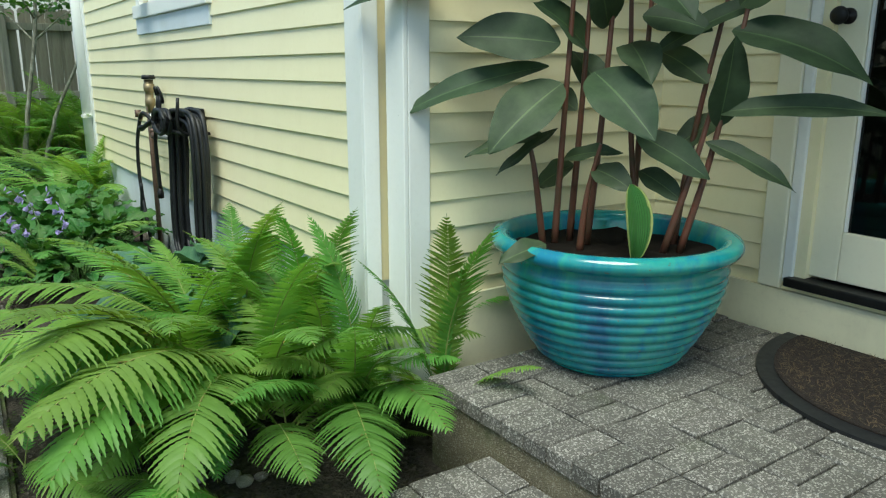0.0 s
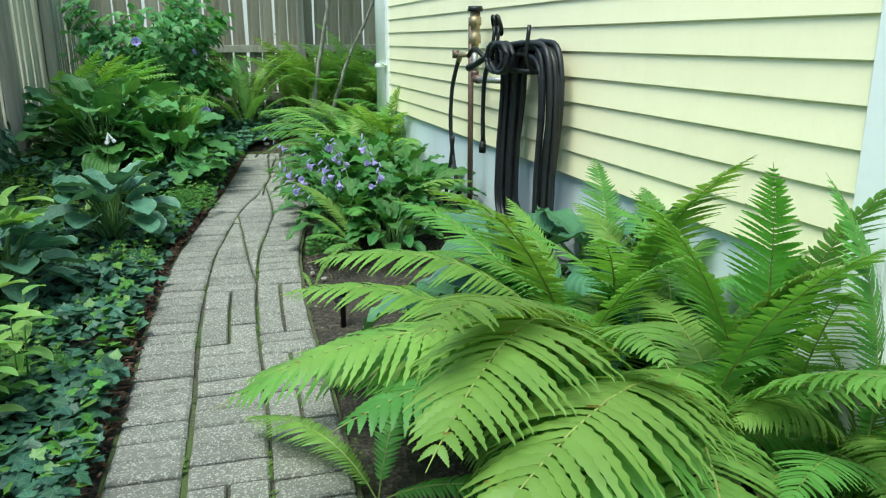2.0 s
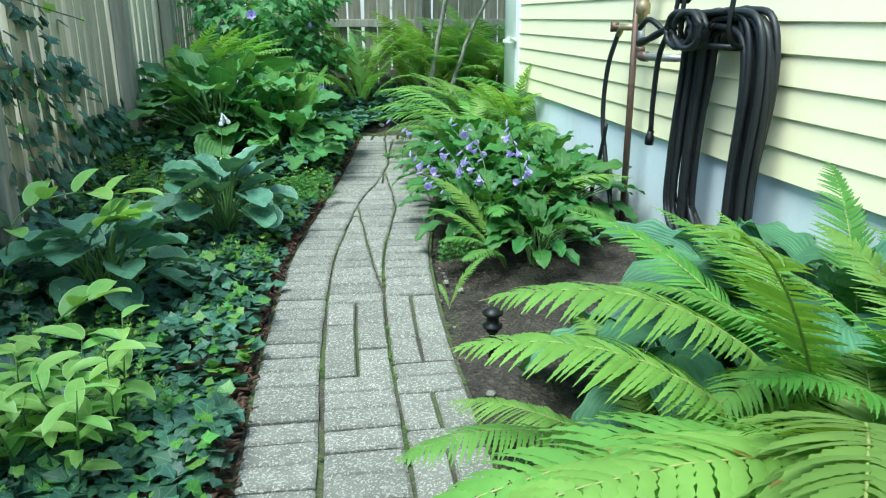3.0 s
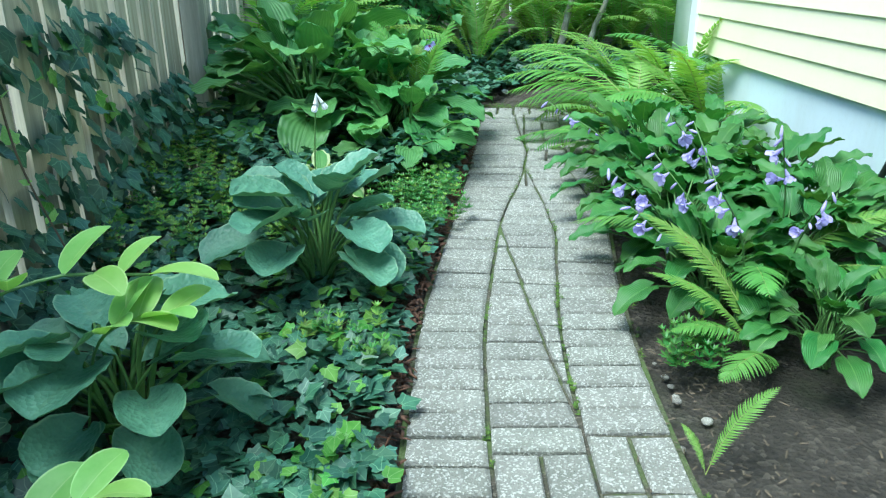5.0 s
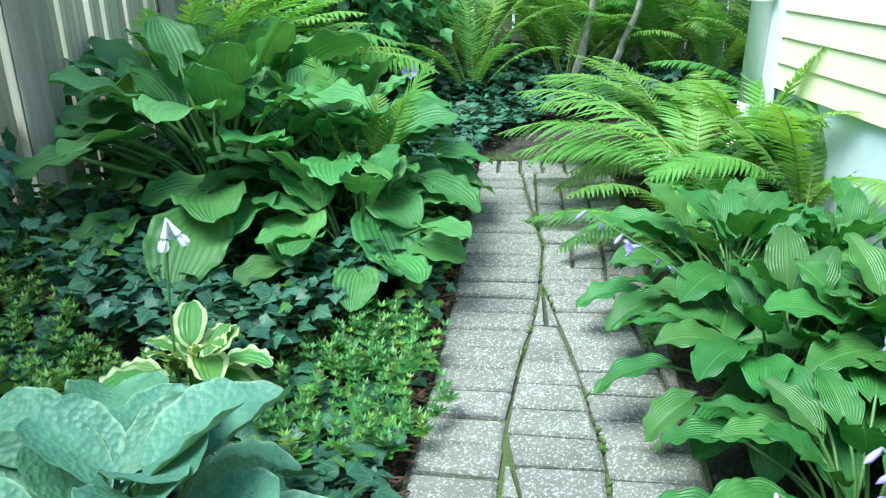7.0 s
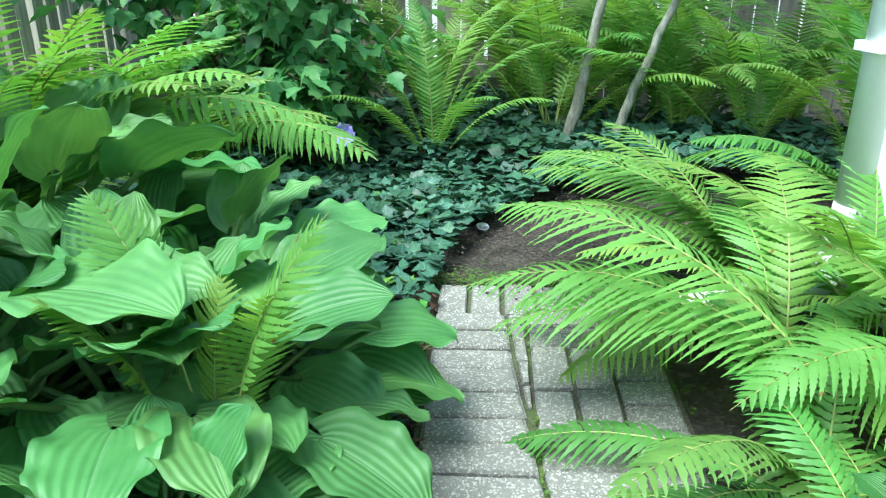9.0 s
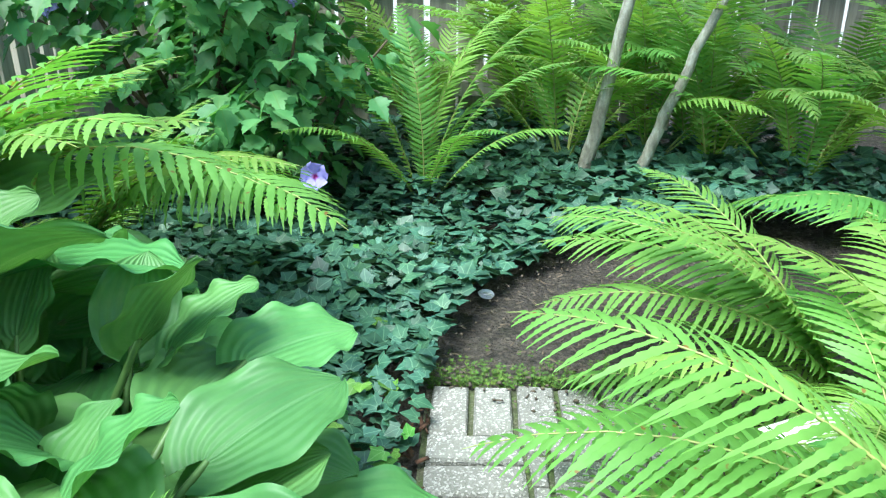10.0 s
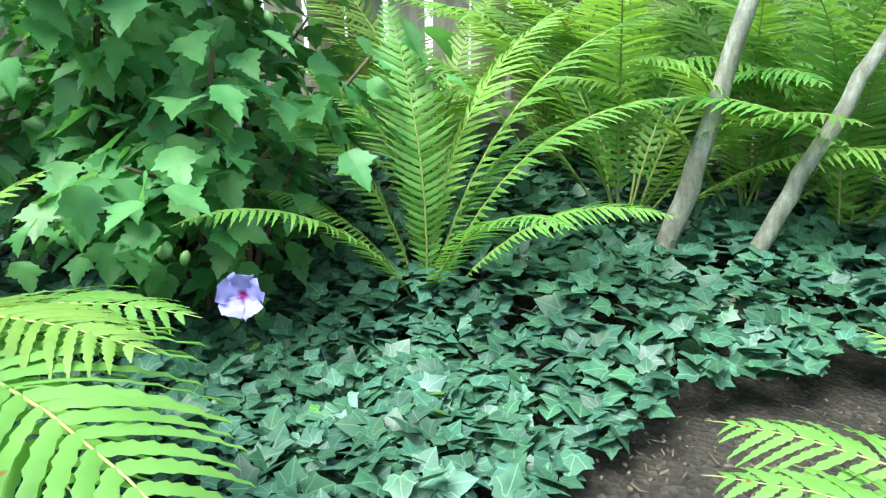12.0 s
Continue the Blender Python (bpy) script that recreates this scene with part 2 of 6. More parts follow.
COPPER = plain_mat("brown_copper_pipe", (0.16, 0.10, 0.075), 0.5, 0.5, (0.08, 0.055, 0.045))
GALV = plain_mat("galvanised_steel", (0.40, 0.40, 0.38), 0.45, 0.7)
BARK = None


def bark_mat():
    n = Nodes("grey_bark")
    g = n.noise(22, 6, 0.7, stretch=(1, 1, 0.4))
    col = n.ramp(g, [(0.3, (0.11, 0.10, 0.07)), (0.5, (0.26, 0.25, 0.19)), (0.66, (0.46, 0.46, 0.37))])
    col = n.mix(n.math("MULTIPLY", n.grey(n.noise(5, 5), 0.55, 0.68), 0.5), col, (0.20, 0.24, 0.12))
    n.bump(n.noise(70, 5, 0.7, stretch=(1, 1, 2.5)), 0.6, 0.006)
    return n.set(col, 0.85)


def glaze_mat():
    n = Nodes("turquoise_glaze")
    s = n.noise(5.0, 6, 0.6, stretch=(1, 1, 0.35))
    col = n.ramp(s, [(0.34, (0.010, 0.12, 0.22)), (0.45, (0.018, 0.23, 0.27)), (0.56, (0.04, 0.31, 0.26)), (0.66, (0.016, 0.19, 0.30))])
    col = n.mix(n.grey(n.noise(60, 3), 0.66, 0.75), col, (0.10, 0.11, 0.07))
    n.bump(n.noise(25, 4), 0.1, 0.004)
    return n.set(col, n.math("MULTIPLY_ADD", n.noise(18, 4), 0.16, 0.06), spec=0.7)


def mat_fibre():
    n = Nodes("brown_coir")
    f = n.noise(90, 5, 0.8, stretch=(1, 0.25, 1))
    col = n.ramp(f, [(0.38, (0.009, 0.006, 0.005)), (0.6, (0.030, 0.018, 0.012)), (0.78, (0.08, 0.05, 0.03))])
    n.bump(f, 1.0, 0.02)
    return n.set(col, 0.95)


def glass_mat():
    n = Nodes("door_glass")
    n.set((0.02, 0.025, 0.025), 0.03, 0.0, 0.6)
    n.b.inputs["Transmission Weight"].default_value = 0.9
    return n.mat


def flower_mat(name, a, b, throat):
    n = Nodes(name)
    sep = n.t.nodes.new("ShaderNodeSeparateXYZ")
    n.link(n.coords("UV"), sep.inputs[0])
    col = n.mix(n.grey(n.noise(40, 3), 0.3, 0.7), a, b)
    col = n.mix(n.grey(sep.outputs[1], 0.10, 0.26), throat, col)
    n.set(col, 0.5)
    tr = n.node("ShaderNodeBsdfTranslucent")
    n.link(col, tr.inputs[0])
    mx = n.node("ShaderNodeMixShader", Fac=0.35)
    n.link(n.b.outputs[0], mx.inputs[1])
    n.link(tr.outputs[0], mx.inputs[2])
    n.link(mx.outputs[0], n.t.nodes["Material Output"].inputs[0])
    return n.mat


BARK = bark_mat()
GLAZE = glaze_mat()
COIR = mat_fibre()
GLASS = glass_mat()
FERN = leaf_mat("fern_green", (0.118, 0.255, 0.045), (0.185, 0.365, 0.075), amount=0.45, rough=0.5, glow=0.38, hue=0.05, spots=(0.20, 0.17, 0.03))
FERN_LIGHT = leaf_mat("fern_yellow_green", (0.140, 0.292, 0.050), (0.218, 0.405, 0.090), amount=0.35, rough=0.5, glow=0.42, hue=0.04, spots=(0.22, 0.11, 0.03))
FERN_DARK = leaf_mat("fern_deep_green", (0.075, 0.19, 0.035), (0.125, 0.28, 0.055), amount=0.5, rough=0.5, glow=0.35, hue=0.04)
RACHIS = plain_mat("fern_stalk", (0.26, 0.34, 0.08), 0.5, dirt=(0.22, 0.20, 0.07))
HOSTA_GREEN = leaf_mat("hosta_green", (0.070, 0.195, 0.052), (0.120, 0.285, 0.082), amount=0.45, rough=0.50, glow=0.22, ribs=9, vein=(0.14, 0.29, 0.11), hue=0.03)
HOSTA_BLUE = leaf_mat("hosta_blue_green", (0.085, 0.20, 0.128), (0.132, 0.278, 0.178), amount=0.3, rough=0.48, glow=0.15, noise_scale=20, pucker=85, edge=(0.24, 0.38, 0.24), edge_at=0.475, vein=(0.12, 0.24, 0.14), hue=0.03)
HOSTA_BROAD = leaf_mat("hosta_deep_blue_green", (0.055, 0.15, 0.080), (0.105, 0.235, 0.125), amount=0.3, rough=0.5, glow=0.15, ribs=12, vein=(0.10, 0.22, 0.12), hue=0.03)
HOSTA_MID = leaf_mat("hosta_mid_green", (0.042, 0.145, 0.030), (0.080, 0.210, 0.048), amount=0.35, rough=0.40, glow=0.25, ribs=13, vein=(0.15, 0.30, 0.08))
HOSTA_EDGED = leaf_mat("hosta_white_edged", (0.10, 0.26, 0.06), (0.17, 0.34, 0.09), amount=0.2, rough=0.45, glow=0.25, ribs=6, edge=(0.52, 0.58, 0.30), edge_at=0.34)
LIME_LEAF = leaf_mat("lime_leaf", (0.22, 0.42, 0.09), (0.34, 0.54, 0.17), amount=0.25, rough=0.45, glow=0.35, vein=(0.4, 0.55, 0.2), edge=(0.40, 0.58, 0.22), edge_at=0.44)
IVY = leaf_mat("ivy_green", (0.028, 0.088, 0.053), (0.064, 0.148, 0.090), "island", 0.75, 0.46, 0.12, 30, vein=(0.14, 0.25, 0.15), hue=0.05, fingers=True)
IVY_PART = leaf_mat("ivy_leaf_green", (0.028, 0.088, 0.053), (0.064, 0.148, 0.090), "object", 0.6, 0.46, 0.12, 30, vein=(0.14, 0.25, 0.15), hue=0.05, fingers=True)
IVY_LIME = leaf_mat("young_ivy_green", (0.09, 0.235, 0.035), (0.15, 0.32, 0.06), "island", 0.5, 0.4, 0.3, 30, vein=(0.25, 0.40, 0.15), hue=0.04, fingers=True)
CREEPER = leaf_mat("creeper_green", (0.055, 0.17, 0.035), (0.12, 0.27, 0.06), "island", 0.6, 0.45, 0.3, 20, hue=0.05)
CREEPER_LIME = leaf_mat("creeper_lime", (0.16, 0.30, 0.05), (0.28, 0.42, 0.10), "island", 0.5, 0.45, 0.35, 20, hue=0.05)
SHRUB = leaf_mat("shrub_green", (0.095, 0.265, 0.090), (0.160, 0.355, 0.128), "island", 0.5, 0.45, 0.4, 12, vein=(0.14, 0.28, 0.08), hue=0.03)
CANOPY = leaf_mat("canopy_green", (0.05, 0.14, 0.025), (0.10, 0.22, 0.04), "island", 0.5, 0.5, 0.35, 8, hue=0.04)
CANNA = leaf_mat("canna_dark_green", (0.024, 0.045, 0.020), (0.046, 0.078, 0.034), amount=0.5, rough=0.58, glow=0.12, vein=(0.10, 0.16, 0.06), hue=0.05)
CANNA_PALE = leaf_mat("canna_striped_green", (0.05, 0.16, 0.035), (0.08, 0.21, 0.05), amount=0.2, rough=0.4, glow=0.2, ribs=12, edge=(0.42, 0.46, 0.16), edge_at=0.40)
STALK = plain_mat("red_brown_stalk", (0.125, 0.045, 0.028), 0.4, dirt=(0.06, 0.045, 0.02))
PETIOLE = plain_mat("green_petiole", (0.10, 0.20, 0.05), 0.5)
TWIG = plain_mat("brown_twig", (0.13, 0.095, 0.06), 0.8)
LILAC = flower_mat("lilac_petal", (0.46, 0.38, 0.78), (0.60, 0.53, 0.85), (0.76, 0.72, 0.88))
MALLOW = flower_mat("violet_petal", (0.33, 0.30, 0.72), (0.44, 0.40, 0.82), (0.30, 0.02, 0.20))
WHITE_PETAL = flower_mat("white_petal", (0.80, 0.80, 0.84), (0.86, 0.86, 0.86), (0.72, 0.74, 0.70))
PEBBLE = stone_mat("pebble_stone", (0.34, 0.31, 0.27), (0.5, 0.48, 0.44), (0.2, 0.18, 0.15), (0.15, 0.15, 0.08), 0.7, 0.7)

# ---- ground ----
xs = sorted(set([-400, -120, -40, -16] + [round(-12 + 0.25 * i, 3) for i in range(0, 73)] + [9, 16, 40, 120, 400]))
ys = sorted(set([-400, -120, -40, -12, -6] + [round(-4 + 0.25 * i, 3) for i in range(0, 73)] + [18, 24, 40, 120, 400]))
gv, gf = [], []
for y in ys:
    for x in xs:
        near = abs(x) < 12 and -4 < y < 14
        gv.append((x, y, ground_z(y) - 0.035 + (0.022 * noise.noise((x * 1.7, y * 1.7, 0)) if near else 0)))
nx = len(xs)
for j in range(len(ys) - 1):
    for i in range(nx - 1):
        gf.append((j * nx + i, j * nx + i + 1, (j + 1) * nx + i + 1, (j + 1) * nx + i))
tagged(put("ground", mesh_of("ground", gv, gf, [SOIL], smooth=True)), "dark brown garden soil with bark bits and moss", "ground", kind="structure")

# ---- house walls ----
WB, WC = -0.12, 1.50          # plane of the short wall, plane of the door wall
SID0, SID = 0.53, 0.1125      # bottom and exposure of the siding
TOP = 3.3
DECK = 0.30


def siding_course(u0, u1, v0, v1, normal, z):
    """One lapped board from (u0, v0) to (u1, v1), its lower edge proud of the wall."""
    nu, nv = normal
    prof = [(0.0, z + SID + 0.012), (0.003, z + SID + 0.012), (0.015, z + 0.003), (0.013, z), (0.0, z)]
    vs = [H(u + nu * d, v + nv * d, zz) for u, v in ((u0, v0), (u1, v1)) for d, zz in prof]
    k = len(prof)
    fs = [(i, (i + 1) % k, k + (i + 1) % k, k + i) for i in range(k)] + [tuple(range(k))[::-1], tuple(range(k, 2 * k))]
    return mesh_of("siding_board", vs, fs, [SIDING])


def wall(name, boxes, label):
    bm = bmesh.new()
    for b in boxes:
        pts = [H(u, v, z) for z in (b[4], b[5]) for u, v in ((b[0], b[2]), (b[1], b[2]), (b[1], b[3]), (b[0], b[3]))]
        vs = [bm.verts.new(p) for p in pts]
        for f in BOX_F:
            bm.faces.new([vs[i] for i in f])
    bmesh.ops.recalc_face_normals(bm, faces=bm.faces)
    return tagged(put(name, bm_mesh(name, bm, [SIDING])), label, "wall", kind="structure")


# window opening in the long wall
WU0, WU1, WZ0, WZ1 = 1.92, 3.30, 1.81, 2.75
wall_long = wall("wall_west", [(0.05, WU0, 0, 0.15, SID0, TOP), (WU1, 5.6, 0, 0.15, SID0, TOP), (WU0, WU1, 0, 0.15, SID0, WZ0), (WU0, WU1, 0, 0.15, WZ1, TOP)],
                 "cream lapped siding wall of the house")
wall_jog = wall("wall_jog", [(WB, 0.05, 0.10, 0.25, DECK, TOP)], "narrow cream siding return beside the corner boards")
wall_short = wall("wall_south", [(WB, WB + 0.15, 0.25, WC, DECK, TOP)], "cream lapped siding wall behind the planter")
DU0, DU1, DZ0, DZ1 = -1.86, -0.915, 0.545, 2.58
wall_door = wall("wall_porch", [(DU1, WB, WC, WC + 0.15, DECK, TOP), (-3.6, DU0, WC, WC + 0.15, DECK, TOP), (DU0, DU1, WC, WC + 0.15, DZ1, TOP), (DU0, DU1, WC, WC + 0.15, DECK, DZ0 - 0.05)],
                 "cream lapped siding wall beside the glazed door")
tagged(put("wall_far", house_box("wall_far", 5.45, 5.6, 0.15, 4.5, 0.0, TOP, SIDING)), "cream end wall of the house", "wall", kind="structure")
tagged(put("wall_back", house_box("wall_back", -3.6, 5.45, 4.35, 4.5, 0.0, TOP, SIDING)), "cream rear wall of the house", "wall", kind="structure")
tagged(put("wall_end", house_box("wall_end", -3.75, -3.6, WC, 4.5, 0.0, TOP, SIDING)), "cream side wall of the house", "wall", kind="structure")
tagged(put("ceiling", house_box("ceiling", -3.6, 5.45, 0.26, 4.35, TOP - 0.1, TOP, TRIM)), "plain white ceiling inside the house", "ceiling", kind="structure")
tagged(put("floor", house_box("floor", -3.6, 5.45, WC + 0.16, 4.35, 0.45, 0.5, TWIG)), "dark brown floor inside the house", "floor", kind="structure")
tagged(put("foundation_west", house_box("foundation", 0.06, 5.6, 0.012, 0.15, -0.3, SID0 - 0.002, FOUNDATION)), "pale blue-white painted foundation under the siding", "foundation", kind="structure")
tagged(put("foundation_porch", house_box("foundation", -3.6, WB - 0.003, WC - 0.022, WC - 0.002, DECK - 0.1, SID0 - 0.06, BASE_PAINT)), "cream painted base board under the door", "foundation", kind="structure")
tagged(put("foundation_south", house_box("foundation", WB - 0.022, WB - 0.002, 0.17, WC - 0.025, DECK - 0.3, SID0 - 0.06, BASE_PAINT)), "cream painted base board behind the planter", "foundation", kind="structure")
rows_n = int((TOP - SID0) / SID)
for r in range(rows_n):
    z = SID0 + r * SID
    if z + SID < WZ0 - 0.02 or z > WZ1 + 0.1:
        put("siding_board", siding_course(0.16, 5.6, 0, 0, (0, -1), z), wall_long)
    else:
        put("siding_board", siding_course(0.16, WU0 - 0.10, 0, 0, (0, -1), z), wall_long)
        put("siding_board", siding_course(WU1 + 0.10, 5.6, 0, 0, (0, -1), z), wall_long)
    put("siding_board", siding_course(WB + 0.09, 0.04, 0.10, 0.10, (0, -1), z), wall_jog)
    put("siding_board", siding_course(WB, WB, 0.175, WC, (-1, 0), z), wall_short)
    put("siding_board", siding_course(-0.72, WB, WC, WC, (0, -1), z), wall_door)
    put("siding_board", siding_course(-3.6, DU0 - 0.17, WC, WC, (0, -1), z), wall_door)

# corner boards, downspout
TRIMLAB = "white painted corner board"
for n_, b in (("corner_trim_1", (0.04, 0.165, -0.022, -0.002)), ("corner_trim_2", (0.022, 0.04, -0.022, 0.046)),
              ("corner_trim_3", (WB - 0.02, -0.012, 0.056, 0.076)), ("corner_trim_4", (WB - 0.02, WB - 0.002, 0.077, 0.172))):
    tagged(put(n_, house_box("corner_trim", *b, 0.1, TOP, TRIM, 0.004)), TRIMLAB, "trim", kind="structure")
tagged(put("corner_trim_5", house_box("corner_trim", 5.52, 5.625, -0.025, -0.004, 0.2, TOP, TRIM, 0.004)), TRIMLAB, "trim", kind="structure")
ds = thing("downspout", H(5.68, -0.06, ground_z(7.6)), "white painted metal downspout at the house corner", "downspout")
put("pipe", tube("pipe", [H(5.66, -0.055, 0.42), H(5.66, -0.055, TOP)], 0.05, TRIM, 16), ds, world_space=True)
put("elbow", tube("elbow", spline([H(5.66, -0.055, 0.44), H(5.66, -0.07, 0.33), H(5.58, -0.16, 0.20), H(5.50, -0.42, 0.21), H(5.43, -0.66, 0.205)], 16), 0.051, TRIM, 16), ds, world_space=True)
for z in (0.9, 2.2):
    put("strap", house_box("strap", 5.602, 5.72, -0.108, -0.005, z, z + 0.03, TRIM, 0.003), ds, world_space=True)

# window of the long wall
win = tagged(thing("window_1", H(2.6, 0, WZ0)), "white framed house window above the hose", "window", kind="structure")
put("window_sill", house_box("window_sill", WU0 - 0.16, WU1 + 0.16, -0.045, 0.0, WZ0 - 0.09, WZ0 - 0.0, TRIM, 0.006), win, world_space=True)
put("apron", house_box("apron", WU0 - 0.14, WU1 + 0.16, -0.024, -0.002, WZ0 - 0.10 - 0.10, WZ0 - 0.092, FOUNDATION, 0.004), win, world_space=True)
for a, b in ((WU0 - 0.1, WU0), (WU1, WU1 + 0.1)):
    put("window_frame", house_box("window_frame", a, b, -0.03, 0.12, WZ0 + 0.002, WZ1, TRIM, 0.004), win, world_space=True)
put("window_frame", house_box("window_frame", WU0 - 0.1, WU1 + 0.1, -0.03, 0.12, WZ1 + 0.002, WZ1 + 0.1, TRIM, 0.004), win, world_space=True)
put("sash_rail", house_box("sash_rail", WU0 + 0.002, WU1 - 0.002, 0.03, 0.07, WZ0 + 0.004, WZ0 + 0.06, TRIM, 0.004), win, world_space=True)
gl = put("pane", house_box("pane", WU0 + 0.002, WU1 - 0.002, 0.045, 0.052, WZ0 + 0.062, WZ1 - 0.002, GLASS), win, world_space=True)
gl.visible_shadow = False
lamp = thing("wall_lantern", H(3.05, -0.1, 1.88), "black metal fixture mounted before the window", "lantern")
put("bracket", house_box("bracket", 3.02, 3.08, -0.16, -0.046, 1.88, 1.91, BLACK_METAL, 0.006), lamp, world_space=True)
put("body", house_box("body", 2.94, 3.16, -0.2, -0.10, 1.912, 2.06, BLACK_METAL, 0.02), lamp, world_space=True)

# door
door = tagged(thing("door_1", H(-1.4, WC, DZ0)), "cream painted glazed door with a black knob, closed", "door", kind="structure")
put("casing", house_box("casing", -0.822, -0.722, WC - 0.028, WC - 0.002, 0.475, DZ1 + 0.1, DOOR_PAINT, 0.005), door, world_space=True)
put("casing", house_box("casing", DU0 - 0.16, DU0 - 0.04, WC - 0.028, WC - 0.002, 0.475, DZ1 + 0.1, DOOR_PAINT, 0.005), door, world_space=True)
put("casing", house_box("casing", DU0 - 0.03, -0.83, WC - 0.028, WC - 0.002, DZ1 + 0.002, DZ1 + 0.1, DOOR_PAINT, 0.005), door, world_space=True)
put("jamb", house_box("jamb", -0.868, -0.824, WC - 0.016, WC + 0.1, DZ0 - 0.04, DZ1, TRIM, 0.006), door, world_space=True)
put("jamb", house_box("jamb", -0.910, -0.870, WC + 0.002, WC + 0.1, DZ0 - 0.03, DZ1, TRIM, 0.006), door, world_space=True)
put("jamb", house_box("jamb", DU0 - 0.035, DU0, WC - 0.016, WC + 0.1, DZ0 - 0.04, DZ1, TRIM, 0.006), door, world_space=True)
put("threshold", house_box("threshold", DU0 - 0.03, -0.85, WC - 0.05, WC + 0.06, DZ0 - 0.05, DZ0 - 0.012, BLACK_METAL, 0.006), door, None, "worn black metal threshold", True)
DV0, DV1 = WC + 0.025, WC + 0.07
put("stile", house_box("stile", -1.03, -0.914, DV0, DV1, DZ0, DZ1 - 0.01, DOOR_PAINT, 0.005), door, world_space=True)
put("stile", house_box("stile", DU0 + 0.004, DU0 + 0.12, DV0, DV1, DZ0, DZ1 - 0.01, DOOR_PAINT, 0.005), door, world_space=True)
put("rail", house_box("rail", DU0 + 0.122, -1.032, DV0, DV1, DZ0, DZ0 + 0.20, DOOR_PAINT, 0.005), door, world_space=True)
put("rail", house_box("rail", DU0 + 0.122, -1.032, DV0, DV1, DZ1 - 0.14, DZ1 - 0.012, DOOR_PAINT, 0.005), door, world_space=True)
gl = put("pane", house_box("pane", DU0 + 0.121, -1.031, DV0 + 0.02, DV0 + 0.028, DZ0 + 0.199, DZ1 - 0.139, GLASS), door, world_space=True)
for b in ((-1.045, -1.033, DZ0 + 0.202, DZ1 - 0.142), (DU0 + 0.123, DU0 + 0.135, DZ0 + 0.202, DZ1 - 0.142)):
    put("glazing_bead", house_box("glazing_bead", b[0], b[1], DV0 + 0.004, DV0 + 0.018, b[2], b[3], TRIM, 0.002), door, world_space=True)
knob = lathe("knob", [(0.0, -0.02), (0.03, -0.02), (0.03, -0.01), (0.012, -0.008), (0.012, 0.03), (0.028, 0.036), (0.034, 0.05), (0.03, 0.064), (0.016, 0.07), (0.0, 0.071)], BLACK_METAL, 24)
kp = H(-0.955, DV0 - 0.02, 1.565)
zax = Vector((H(0, -1)[0] - O[0], H(0, -1)[1] - O[1], 0)).normalized()
km = Matrix.Translation(kp) @ zax.to_track_quat("Z", "Y").to_matrix().to_4x4()
ob = put("knob", knob, door, None, "round black door knob")
ob.matrix_parent_inverse = door.matrix_basis.inverted()
ob.matrix_basis = km

# roof overhang: eaves above the walls
tagged(put("roof_2", house_box("roof", -3.9, WB - 0.002, WC - 0.1, 4.8, TOP, TOP + 0.25, TRIM)), "plain house roof slab above the door wall", "roof", kind="structure")
tagged(put("roof_1", house_box("roof", WB, 5.7, 0.0, 4.8, TOP, TOP + 0.25, TRIM)), "plain house roof slab with white eaves", "roof", kind="structure")

# ---- patio and step ----
tagged(put("patio", house_box("patio", -3.6, -0.425, -0.015, WC - 0.025, -0.05, DECK - 0.055, RISER, 0.01)), "raised patio base of mossy stone", "patio", kind="structure")
patio_top = tagged(thing("patio_paving", H(-1.5, 0.7, DECK)), "grey concrete pavers laid in basket weave on the patio", "paving", kind="structure")
step = tagged(thing("step_1", H(-1.9, -0.25, 0.0)), "low step of grey concrete pavers below the patio", "step", kind="structure")
put("base", house_box("base", -3.6, -0.775, -0.56, -0.019, -0.06, 0.095, RISER, 0.008), step, world_space=True)


def prism(name, poly, z0, tops, mat, c=0.006):
    """A paver: a convex outline (x, y), its underside z0 and its top height at each corner, with a chamfered rim."""
    k = len(poly)
    cx, cy = sum(p[0] for p in poly) / k, sum(p[1] for p in poly) / k
    vs = [(x, y, z0) for x, y in poly] + [(x, y, t - c) for (x, y), t in zip(poly, tops)]
    for (x, y), t in zip(poly, tops):
        d = math.hypot(x - cx, y - cy) or 1
        f = max(0.3, 1 - c * 1.5 / d)
        vs.append((cx + (x - cx) * f, cy + (y - cy) * f, t))
    fs = []
    for i in range(k):
        j = (i + 1) % k
        fs += [(i, j, k + j, k + i), (k + i, k + j, 2 * k + j, 2 * k + i)]
    fs.append(tuple(2 * k + i for i in range(k)))
    area = sum(poly[i][0] * poly[(i + 1) % k][1] - poly[(i + 1) % k][0] * poly[i][1] for i in range(k))
    if area < 0:
        fs = [f[::-1] for f in fs]
    return mesh_of(name, vs, fs, [mat])


def house_paver(parent, u0, u1, v0, v1, z, g=0.004):
    j = [RNG.uniform(-0.0025, 0.0025) for _ in range(4)]
    h = z + RNG.uniform(-0.004, 0.003)
    poly = [H(u0 + g + j[0], v0 + g)[:2], H(u1 - g, v0 + g + j[1])[:2], H(u1 - g + j[2], v1 - g)[:2], H(u0 + g, v1 - g + j[3])[:2]]
    put("paver", prism("paver", poly, z - 0.055, [h + RNG.uniform(-0.002, 0.002) for _ in range(4)], DECK_PAVER), parent, world_space=True)


